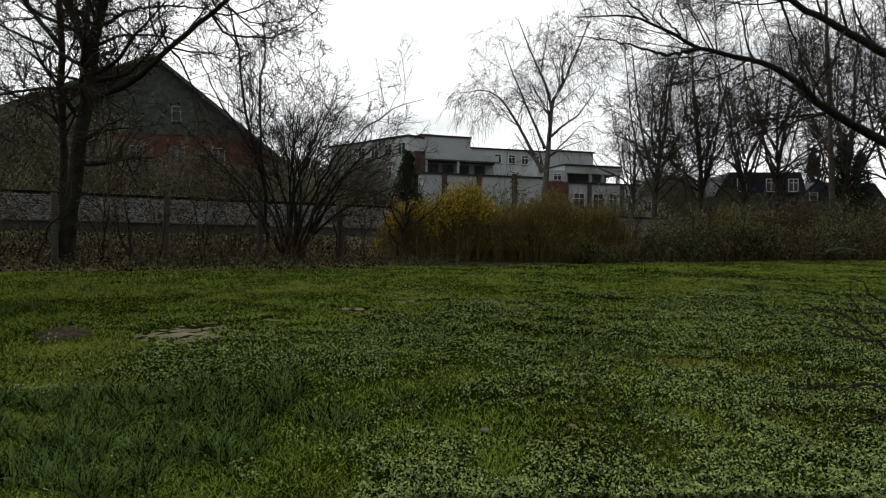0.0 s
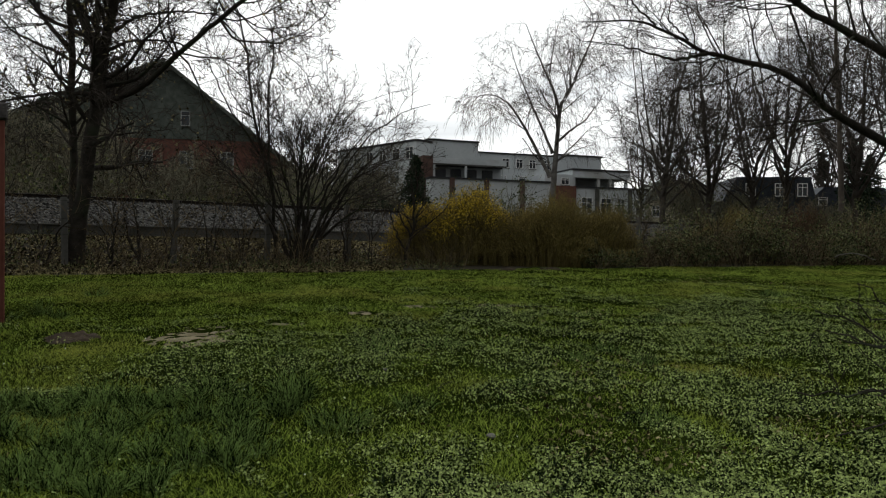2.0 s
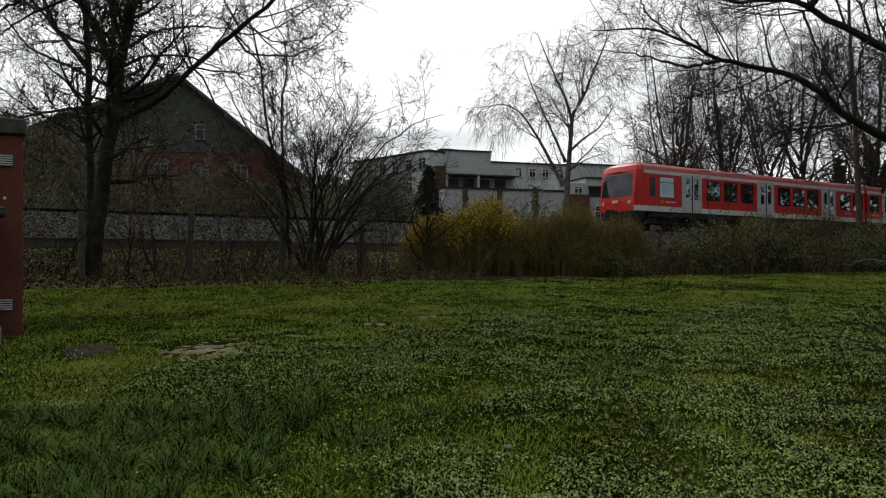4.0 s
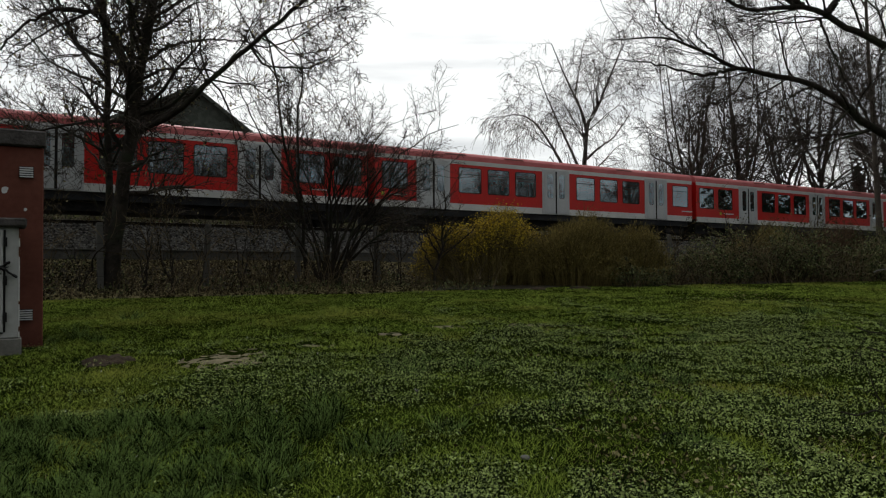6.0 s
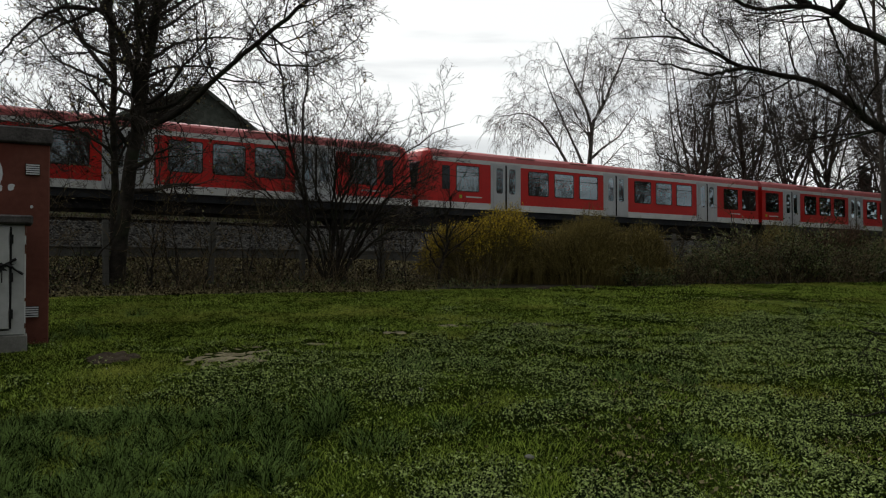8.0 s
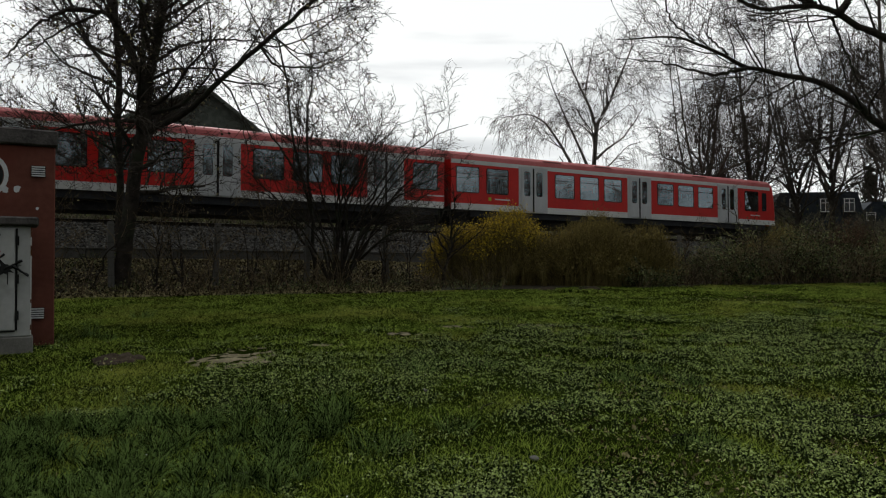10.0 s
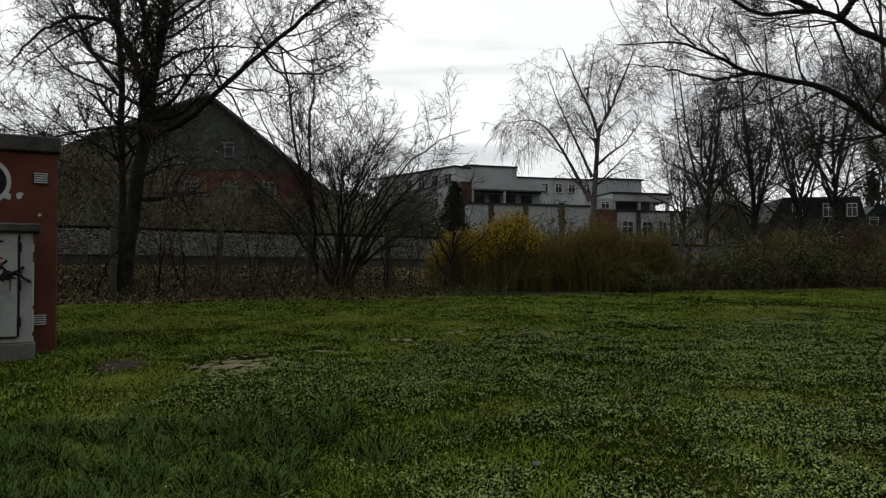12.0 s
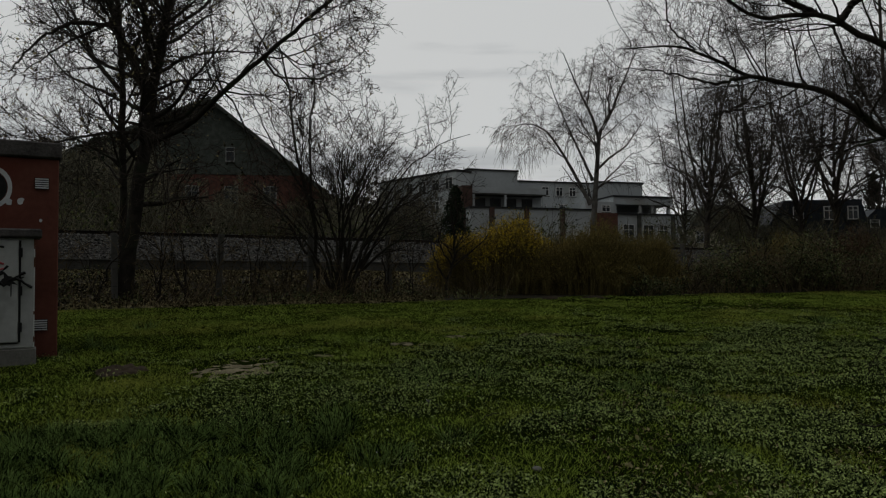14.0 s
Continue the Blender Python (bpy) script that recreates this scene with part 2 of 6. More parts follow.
# ---------------------------------------------------------------- mesh tools
def obj(name, data, mat=None, parent=None, m=None, label="", category="", group="", kind=""):
    ob = new(name, data)
    if mat is not None and data is not None and not data.materials:
        data.materials.append(mat)
    if parent is not None:
        ob.parent = parent
    if m is not None:
        ob.matrix_basis = m
    return tagged(ob, label, category, group, kind)


def mesh_np(name, verts, faces, smooth=False):
    """A mesh from arrays: faces all with the same number of corners."""
    me = bpy.data.meshes.new(name)
    verts, faces = np.asarray(verts, dtype=np.float32), np.asarray(faces, dtype=np.int32)
    k = faces.shape[1]
    me.vertices.add(len(verts))
    me.vertices.foreach_set("co", verts.ravel())
    me.loops.add(faces.size)
    me.loops.foreach_set("vertex_index", faces.ravel())
    me.polygons.add(len(faces))
    me.polygons.foreach_set("loop_start", np.arange(0, faces.size, k, dtype=np.int32))
    me.polygons.foreach_set("loop_total", np.full(len(faces), k, dtype=np.int32))
    me.polygons.foreach_set("use_smooth", np.full(len(faces), smooth, dtype=bool))
    me.update(calc_edges=True)
    me.validate()
    return me


def bm_mesh(name, bm, smooth=False):
    me = bpy.data.meshes.new(name)
    bmesh.ops.recalc_face_normals(bm, faces=bm.faces)
    for f in bm.faces:
        f.smooth = smooth
    bm.to_mesh(me)
    bm.free()
    return me


def box(bm, x0, x1, y0, y1, z0, z1, bevel=0.0):
    r = bmesh.ops.create_cube(bm, size=1)
    for v in r["verts"]:
        v.co = ((x0 + x1) / 2 + v.co.x * (x1 - x0), (y0 + y1) / 2 + v.co.y * (y1 - y0), (z0 + z1) / 2 + v.co.z * (z1 - z0))
    if bevel:
        es = {e for v in r["verts"] for e in v.link_edges}
        bmesh.ops.bevel(bm, geom=list(es), offset=bevel, segments=1, affect="EDGES")
    return r["verts"]


def box_mesh(name, *dims, bevel=0.0):
    bm = bmesh.new()
    box(bm, *dims, bevel=bevel)
    return bm_mesh(name, bm)


def prism(bm, outline, y0, y1):
    """An outline in x, z pushed from y0 to y1."""
    a = [bm.verts.new((x, y0, z)) for x, z in outline]
    b = [bm.verts.new((x, y1, z)) for x, z in outline]
    bm.faces.new(a)
    bm.faces.new(b[::-1])
    n = len(outline)
    for i in range(n):
        bm.faces.new((a[i], b[i], b[(i + 1) % n], a[(i + 1) % n]))


def round_rect(x0, x1, z0, z1, r, n=4):
    pts = []
    for cx, cz, a0 in ((x1 - r, z1 - r, 0), (x0 + r, z1 - r, 90), (x0 + r, z0 + r, 180), (x1 - r, z0 + r, 270)):
        for i in range(n + 1):
            a = radians(a0 + 90 * i / n)
            pts.append((cx + r * math.cos(a), cz + r * math.sin(a)))
    return pts


def part(name, bm, mat, parent, label="", smooth=False):
    return obj(name, bm_mesh(name, bm, smooth), mat, parent, None, label)


def empty(name, m, **tags):
    e = new(name)
    e.empty_display_size = 0.2
    e.matrix_basis = m
    return tagged(e, **tags)


def unit(v):
    return v / np.maximum(np.linalg.norm(v, axis=-1, keepdims=True), 1e-9)


def tubes(pts, rad, k):
    """Tapered tubes: pts (B, n, 3), rad (B, n), k sides."""
    B, n, _ = pts.shape
    tan = unit(np.gradient(pts, axis=1))
    ref = np.where(np.abs(tan[..., 2:3]) > 0.9, np.array([1.0, 0, 0]), np.array([0, 0, 1.0]))
    a = unit(np.cross(tan, ref))
    b = np.cross(tan, a)
    ang = np.arange(k) * 2 * np.pi / k
    ring = a[:, :, None, :] * np.cos(ang)[None, None, :, None] + b[:, :, None, :] * np.sin(ang)[None, None, :, None]
    v = pts[:, :, None, :] + ring * rad[:, :, None, None]
    idx = np.arange(B * n * k).reshape(B, n, k)
    i0, i1 = idx[:, :-1], idx[:, 1:]
    q = np.stack([i0, np.roll(i0, -1, axis=2), np.roll(i1, -1, axis=2), i1], axis=-1)
    return v.reshape(-1, 3), q.reshape(-1, 4)


def join(pieces):
    vs, fs, o = [], [], 0
    for v, f in pieces:
        vs.append(v)
        fs.append(f + o)
        o += len(v)
    return np.concatenate(vs), np.concatenate(fs)


def resample(points, n, rng, wob=0.0):
    p = np.array(points, dtype=float)
    d = np.r_[0, np.cumsum(np.linalg.norm(np.diff(p, axis=0), axis=1))]
    s = np.linspace(0, d[-1], n)
    out = np.stack([np.interp(s, d, p[:, i]) for i in range(3)], axis=1)
    sm = out.copy()
    sm[1:-1] = (out[:-2] + 2 * out[1:-1] + out[2:]) / 4
    sm[1:-1] += rng.normal(0, wob, sm[1:-1].shape)
    return sm


def grow(rng, pts, rad, count, length, angle=(30, 60), frac=(0.25, 1.0), seg=5, wig=0.16, lift=0.1, thick=0.6, rmin=0.004, limit=99.0):
    """Children on every branch of pts: count of them in all, each a share of its parent's length."""
    B, n, _ = pts.shape
    plen = np.linalg.norm(np.diff(pts, axis=1), axis=2).sum(1)
    who = rng.choice(B, count, p=plen / plen.sum())
    fr = rng.uniform(frac[0], frac[1], count)
    pos = fr * (n - 1)
    i = np.minimum(pos.astype(int), n - 2)
    w = (pos - i)[:, None]
    start = pts[who, i] * (1 - w) + pts[who, i + 1] * w
    tan = unit(pts[who, i + 1] - pts[who, i])
    r0 = rad[who, i] * (1 - w[:, 0]) + rad[who, i + 1] * w[:, 0]
    side = unit(np.cross(tan, rng.normal(size=(count, 3))))
    an = np.radians(rng.uniform(angle[0], angle[1], count))[:, None]
    d = unit(tan * np.cos(an) + side * np.sin(an))
    ln = np.minimum(plen[who] * rng.uniform(length[0], length[1], count) * (1.15 - 0.6 * fr), limit)
    out = np.zeros((count, seg + 1, 3))
    out[:, 0] = start
    for j in range(seg):
        d = unit(d + rng.normal(0, wig, (count, 3)) + np.array([0, 0, lift]))
        out[:, j + 1] = out[:, j] + d * (ln / seg)[:, None]
    rc = np.maximum(r0 * thick, rmin)
    return out, np.maximum(rc[:, None] * np.linspace(1, 0.25, seg + 1)[None], rmin * 0.6)


def cards(rng, where, size, flat=0.0, lean=(0, 0, 1)):
    """Small leaf-shaped quads at the places given; flat: how far they lie level."""
    n = len(where)
    nrm = unit(rng.normal(size=(n, 3)) * (1 - flat) + np.array(lean) * flat)
    a = unit(np.cross(nrm, rng.normal(size=(n, 3))))
    b = np.cross(nrm, a)
    s = (size if np.ndim(size) else np.full(n, size))[:, None] * rng.uniform(0.6, 1.3, (n, 1))
    v = np.stack([where - a * s, where + b * s * 0.62 + nrm * s * 0.15, where + a * s, where - b * s * 0.62 + nrm * s * 0.15], axis=1)
    return v.reshape(-1, 3), np.arange(4 * n).reshape(n, 4)


# ---------------------------------------------------------------- the lie of the land
TRACK_O, TRACK_U, TRACK_N = np.array([-3.53, 29.69]), np.array([0.862, 0.507]), np.array([0.507, -0.862])
RAIL_Z = 3.2


def track(s, q, z):
    """A place s metres along the line, q metres out from the near side of the trains, z up."""
    p = TRACK_O + TRACK_U * s + TRACK_N * q
    return (float(p[0]), float(p[1]), z)


TRACK_TURN = math.degrees(math.atan2(TRACK_U[1], TRACK_U[0]))


def height(x, y):
    x, y = np.asarray(x, dtype=float), np.asarray(y, dtype=float)
    q = (x - TRACK_O[0]) * TRACK_N[0] + (y - TRACK_O[1]) * TRACK_N[1]
    lawn = 0.042 * np.clip(y, -20, 24) + 0.018 * np.sin(1.3 * x + 0.6 * y) * np.sin(0.9 * y - 0.4 * x)
    toe, top = 7.8, 3.42
    f = np.clip((toe - q) / (toe - top), 0, 1)
    z = lawn + (1.72 - lawn) * f * f * (3 - 2 * f)
    z = np.where(q < 3.3, 1.72, z)
    return np.where(q < -6, 2.6, z)


# ---------------------------------------------------------------- ground and railway bank
def build_ground():
    def axis(lo, hi, step, far):
        mid = np.arange(lo, hi + step / 2, step)
        out = [hi + 1.0 * 1.32 ** i for i in range(int(math.log(far) / math.log(1.32)) + 1)]
        inn = [lo - (v - hi) for v in out]
        return np.r_[inn[::-1], mid, out]
    xs, ys = axis(-22, 26, 0.3, 2500), axis(-2, 38, 0.3, 2500)
    gx, gy = np.meshgrid(xs, ys)
    v = np.stack([gx, gy, height(gx, gy)], axis=-1).reshape(-1, 3)
    i = np.arange(gx.size).reshape(gx.shape)
    f = np.stack([i[:-1, :-1], i[:-1, 1:], i[1:, 1:], i[1:, :-1]], axis=-1).reshape(-1, 4)
    me = mesh_np("ground", v, f, True)
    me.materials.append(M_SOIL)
    me.materials.append(M_LITTER)
    c = v[f].mean(1)
    q = (c[:, 0] - TRACK_O[0]) * TRACK_N[0] + (c[:, 1] - TRACK_O[1]) * TRACK_N[1]
    edge = 19.4 + 0.265 * c[:, 0] + 0.5 * ramp(c[:, 0], -1, 2) + 0.35 * np.sin(c[:, 0] * 1.7) + 0.2 * np.sin(c[:, 0] * 4.1)
    me.polygons.foreach_set("material_index", ((c[:, 1] > edge) & (q > -30)).astype(np.int32))
    obj("ground", me, None, kind="structure", label="rough green lawn with bare patches and leaf litter bank")


def build_railway():
    rng = np.random.default_rng(5)
    m = pose(*track(0, 0, 0), 0, 0, TRACK_TURN)
    # ballast bed: cross-section in (y, z), y runs away from the camera
    prof = [(-3.3, 1.7), (-3.28, 2.0), (-2.9, 2.06), (-1.1, 2.72), (-0.5, 2.97), (3.4, 2.97), (5.2, 2.5)]
    bm = bmesh.new()
    a = [bm.verts.new((-130, y, z)) for y, z in prof]
    b = [bm.verts.new((260, y, z)) for y, z in prof]
    for j in range(len(prof) - 1):
        bm.faces.new((a[j], b[j], b[j + 1], a[j + 1]))
    obj("ballast", bm_mesh("ballast", bm), M_BED, None, m, kind="structure", label="grey crushed stone ballast bed of the railway")
    # loose stones on the visible slope
    n = 34000
    s = rng.uniform(-24, 30, n)
    y = rng.uniform(-3.25, 0.2, n)
    z = np.interp(y, [p[0] for p in prof], [p[1] for p in prof])
    octa = np.array([(1, 0, 0), (0, 1, 0), (-1, 0, 0), (0, -1, 0), (0, 0, 0.8)])
    tri = np.array([(0, 1, 4), (1, 2, 4), (2, 3, 4), (3, 0, 4)])
    size = rng.uniform(0.025, 0.06, (n, 1, 1))
    v = octa[None] * size * rng.uniform(0.6, 1.3, (n, 5, 3)) + np.stack([s, y, z + 0.01], 1)[:, None]
    f = tri[None] + (np.arange(n) * 5)[:, None, None]
    obj("ballast_stones", mesh_np("ballast_stones", v.reshape(-1, 3), f.reshape(-1, 3)), M_STONE, None, m, kind="stuff",
        label="loose grey crushed stones on the ballast slope", category="gravel")
    # rails on sleepers
    rp = [(-0.07, 0), (0.07, 0), (0.07, 0.02), (0.012, 0.035), (0.012, 0.12), (0.036, 0.13), (0.036, 0.163), (-0.036, 0.163), (-0.036, 0.13), (-0.012, 0.12), (-0.012, 0.035), (-0.07, 0.02)]
    for y in (0.68, 2.12):
        bm = bmesh.new()
        a = [bm.verts.new((-130, y + dy, RAIL_Z - 0.165 + dz)) for dy, dz in rp]
        b = [bm.verts.new((260, y + dy, RAIL_Z - 0.165 + dz)) for dy, dz in rp]
        for j in range(len(rp)):
            bm.faces.new((a[j], a[(j + 1) % len(rp)], b[(j + 1) % len(rp)], b[j]))
        rail = obj("rail", bm_mesh("rail", bm), M_STEEL, None, m, label="rusty steel running rail on concrete sleepers", category="rail", group="rails of the track")
        obj("rail_head", box_mesh("rail_head", -130, 260, y - 0.03, y + 0.03, RAIL_Z - 0.001, RAIL_Z + 0.003), M_RAILTOP, rail, None, "polished running surface")
    sl = box_mesh("sleeper", -0.13, 0.13, 0.1, 2.7, RAIL_Z - 0.34, RAIL_Z - 0.166, bevel=0.02)
    sl.materials.append(M_CONC)
    for k in range(120):
        ss = -26 + 0.62 * k
        tagged(obj("sleeper", sl, None, None, pose(*track(ss, 0, 0), 0, 0, TRACK_TURN)), "grey concrete sleeper bedded in ballast", "sleeper", "sleepers of the track")
    # low retaining wall of concrete panels
    pm = box_mesh("wall_panel", 0.006, 2.494, -3.46, -3.3, 1.2, 2.02, bevel=0.012)
    pm.materials.append(M_CONC)
    cap = box_mesh("wall_cap", 0.004, 2.496, -3.5, -3.28, 2.024, 2.07, bevel=0.01)
    cap.materials.append(M_CONC)
    wall = empty("retaining_wall", m, label="low grey concrete retaining wall along the ballast", category="wall", kind="structure")
    for k in range(34):
        for name, me in (("wall_panel", pm), ("wall_cap", cap)):
            obj(name, me, None, wall, pose(-28 + 2.5 * k, 0, 0))


# ---------------------------------------------------------------- the train
CAR_END, CAR_MID, UNIT = 22.93, 19.94, 65.8


def loft(bm, plan, levels, closed=False):
    """Rings of the plan (x, y) lifted to each level (z, shift of x, pinch in y)."""
    rings = [[bm.verts.new((x + dx, 1.4 + (y - 1.4) * pin, z)) for x, y in plan] for z, dx, pin in levels]
    for r0, r1 in zip(rings, rings[1:]):
        for i in range(len(plan) - 1):
            bm.faces.new((r0[i], r0[i + 1], r1[i + 1], r1[i]))
    return rings


def ring(bm, outer, inner, y0, y1):
    """A frame between two outlines in x, z of equal count, from y0 to y1."""
    loops = [[bm.verts.new((x, y, z)) for x, z in o] for y in (y0, y1) for o in (outer, inner)]
    n = len(outer)
    for p, q in ((0, 1), (1, 3), (3, 2), (2, 0)):
        for i in range(n):
            bm.faces.new((loops[p][i], loops[p][(i + 1) % n], loops[q][(i + 1) % n], loops[q][i]))


def plate(bm, outline, y):
    bm.faces.new([bm.verts.new((x, y, z)) for x, z in outline])


def train_meshes():
    d = {}
    bm = bmesh.new()
    ring(bm, round_rect(-0.615, 0.615, 1.725, 2.895, 0.09), round_rect(-0.588, 0.588, 1.752, 2.868, 0.07), -0.012, 0.06)
    d["frame"] = bm_mesh("window_frame", bm)
    bm = bmesh.new()
    plate(bm, round_rect(-0.592, 0.592, 1.748, 2.872, 0.07), -0.004)
    d["pane"] = bm_mesh("window_pane", bm)
    d["bar"] = box_mesh("window_bar", -0.59, 0.59, -0.024, -0.01, 2.57, 2.592)
    bm = bmesh.new()
    prism(bm, round_rect(-0.20, 0.20, 1.78, 2.84, 0.06), -0.017, 0.02)
    d["cab_pane"] = bm_mesh("cab_side_window", bm)
    bm = bmesh.new()
    ring(bm, [(0.85, 3.12), (-0.85, 3.12), (-0.85, 0.97), (0.85, 0.97)], [(0.70, 3.03), (-0.70, 3.03), (-0.70, 1.0), (0.70, 1.0)], -0.02, 0.04)
    d["door"] = bm_mesh("door", bm)
    bm = bmesh.new()
    inner = round_rect(0.17, 0.55, 1.73, 2.91, 0.10)
    outer = [(min(max(0.36 + (x - 0.36) * 9, 0.04), 0.70), min(max(2.32 + (z - 2.32) * 9, 1.0), 3.03)) for x, z in inner]
    ring(bm, outer, inner, -0.034, 0.0)
    d["leaf"] = bm_mesh("door_leaf", bm)
    bm = bmesh.new()
    plate(bm, round_rect(0.16, 0.56, 1.72, 2.92, 0.11), -0.016)
    d["door_pane"] = bm_mesh("door_window", bm)
    d["seal"] = box_mesh("door_seal", -0.045, 0.045, -0.04, -0.018, 0.99, 3.06)
    bm = bmesh.new()
    bmesh.ops.create_cone(bm, segments=28, radius1=0.43, radius2=0.43, depth=0.13, cap_ends=True)
    bmesh.ops.rotate(bm, verts=bm.verts, matrix=Matrix.Rotation(radians(90), 3, "X"))
    d["wheel"] = bm_mesh("wheel", bm, False)
    bm = bmesh.new()
    box(bm, -1.55, 1.55, 0.3, 0.46, 0.42, 0.66, 0.03)
    box(bm, -1.55, 1.55, 2.34, 2.5, 0.42, 0.66, 0.03)
    box(bm, -0.4, 0.4, 0.3, 2.5, 0.40, 0.72, 0.03)
    for x in (-1.05, 1.05):
        box(bm, x - 0.2, x + 0.2, 0.24, 0.34, 0.28, 0.58, 0.03)
    d["bogie"] = bm_mesh("bogie", bm)
    bm = bmesh.new()
    box(bm, 0.0, 0.12, 0.0, 0.95, 1.45, 2.25, 0.03)
    box(bm, 0.1, 0.5, 0.0, 0.95, 1.42, 1.55, 0.03)
    d["seat"] = bm_mesh("seat", bm)
    d["seat"].materials.append(M_SEAT)
    bm = bmesh.new()
    box(bm, -0.55, 0.55, 0.04, 0.3, 3.26, 3.50, 0.02)
    d["vent"] = bm_mesh("roof_vent", bm)
    d["door"].materials.append(M_TDOOR)
    d["leaf"].materials.append(M_TDOOR)
    for k in ("frame", "seal"):
        d[k].materials.append(M_RUBBER)
    for k in ("pane", "door_pane"):
        d[k].materials.append(M_CLEAR)
    d["cab_pane"].materials.append(M_GLASS)
    d["bar"].materials.append(M_RUBBER)
    d["wheel"].materials.append(M_TDARK)
    d["bogie"].materials.append(M_TDARK)
    d["vent"].materials.append(M_TVENT)
    return d


def roof_profile():
    pts = []
    for i in range(13):
        a = math.pi * i / 12
        pts.append((1.4 - 1.4 * math.copysign(abs(math.cos(a)) ** 0.75, math.cos(a)), 3.2 + 0.49 * math.sin(a) ** 0.6))
    return pts


def build_car(d, kind, label):
    """A car in its own space: x along the line, y away from the camera, z from the rail's top. kind: 'front', 'middle' or 'rear'."""
    length = CAR_MID if kind == "middle" else CAR_END
    x0 = 0.40 if kind == "front" else 0.18
    x1 = length - (0.55 if kind == "rear" else 0.18)
    car = empty("train_car", Matrix.Identity(4), label=label, category="train car", group="cars of the passing train")
    for y0, y1 in ((-0.006, 0.05), (2.75, 2.806)):
        part("sill_band", _box(x0, x1, y0, y1, 0.95, 1.24), M_TWHITE, car, "light grey sill band")
        part("cantrail", _box(x0, x1, y0, y1, 3.02, 3.205), M_TWHITE, car, "light grey band under the roof")
    bm = bmesh.new()
    prof = roof_profile()
    a = [bm.verts.new((x0 - 0.02, y, z)) for y, z in prof]
    b = [bm.verts.new((x1 + 0.02, y, z)) for y, z in prof]
    for i in range(len(prof) - 1):
        bm.faces.new((a[i], a[i + 1], b[i + 1], b[i]))
    bm.faces.new(a[::-1])
    bm.faces.new(b)
    part("roof", bm, M_TROOF, car, "red roof with the sky's pink sheen in its colour", smooth=False)
    part("underframe", _box(x0 + 0.3, x1 - 0.3, 0.35, 2.45, 0.30, 0.955), M_TDARK, car, "sooty black underframe")
    doors = {"front": (4.33, 11.27, 18.21), "middle": (3.03, 9.97, 16.91), "rear": (4.72, 11.66, 18.60)}[kind]
    wins, cabs = [], []
    for a_, b_ in zip(doors, doors[1:]):
        wins += [a_ + 0.85 + 0.5 + 0.58 + k * 1.58 for k in range(3)]
    if kind == "front":
        wins += [doors[0] - 2.1, doors[2] + 2.05, doors[2] + 3.62 + 0.05]
        cabs.append(doors[0] - 3.25)
    elif kind == "rear":
        wins += [doors[0] - 2.05, doors[0] - 3.67, doors[2] + 2.1]
        cabs.append(doors[2] + 3.25)
    else:
        wins += [doors[0] - 1.9, doors[2] + 1.9]
    # bodysides with window and door openings, floor and end walls
    gaps = sorted([(x - 0.58, x + 0.58) for x in wins] + [(x - 0.72, x + 0.72) for x in doors])
    for side_y in (0.0, 2.74):
        bm = bmesh.new()
        zs = (0.96, 1.765, 2.855, 3.2)
        box(bm, x0, x1, side_y, side_y + 0.06, zs[0], zs[1])
        box(bm, x0, x1, side_y, side_y + 0.06, zs[2], zs[3])
        last = x0
        for g0, g1 in gaps + [(x1, x1)]:
            if g0 > last:
                box(bm, last, g0, side_y, side_y + 0.06, zs[1], zs[2])
            last = g1
        part("bodyside", bm, M_TRED, car, "glossy red bodyside with window openings")
    part("floor", _box(x0, x1, 0.06, 2.74, 0.96, 1.1), M_TSKIRT, car)
    for xe in (x0, x1 - 0.05):
        part("end_wall", _box(xe, xe + 0.05, 0.061, 2.739, 1.101, 3.199), M_TRED, car)
    for a_, b_ in zip(doors, doors[1:]):
        for k in range(3):
            for sx in (-0.02, 0.62):
                for sy in (0.12, 1.72):
                    obj("seat", d["seat"], None, car, pose(a_ + 1.5 + k * 1.55 + sx, sy, 0))
    for side in (0, 1):
        def at(x):
            return pose(x, 0, 0) if side == 0 else pose(x, 2.8, 0, 0, 0, 180)
        for x in wins:
            fr = obj("window", d["frame"], None, car, at(x), "tinted window in a black rubber frame")
            obj("pane", d["pane"], None, fr)
            obj("vent_bar", d["bar"], None, fr)
        for x in cabs:
            obj("cab_side_window", d["cab_pane"], None, car, at(x), "narrow dark cab window")
        for x in doors:
            dr = obj("door", d["door"], None, car, at(x), "closed grey double door")
            for turn in (0, 1):
                mm = Matrix.Identity(4) if not turn else Matrix.Diagonal((-1, 1, 1, 1))
                obj("door_leaf", d["leaf"], None, dr, mm)
                obj("door_window", d["door_pane"], None, dr, mm)
            obj("door_seal", d["seal"], None, dr)
        for x in (doors[0] + 1.2, (doors[0] + doors[1]) / 2 + 1, (doors[1] + doors[2]) / 2 + 1.2):
            obj("roof_vent", d["vent"], None, car, at(x))
        for x in doors:
            part("skirt", _box(max(x - 3.465, x0 + 0.25), min(x + 3.465, x1 - 0.25), 0.1 if side == 0 else 2.62, 0.18 if side == 0 else 2.7, 0.66, 0.95), M_TSKIRT, car, "dark grey equipment skirt")
    for x in (3.9 if kind == "front" else 2.9, length - (3.9 if kind == "rear" else 2.9)):
        bg = obj("bogie", d["bogie"], None, car, pose(x, 0, 0))
        for wx in (-1.05, 1.05):
            for wy in (0.66, 2.14):
                obj("wheel", d["wheel"], None, bg, pose(wx, wy, 0.43))
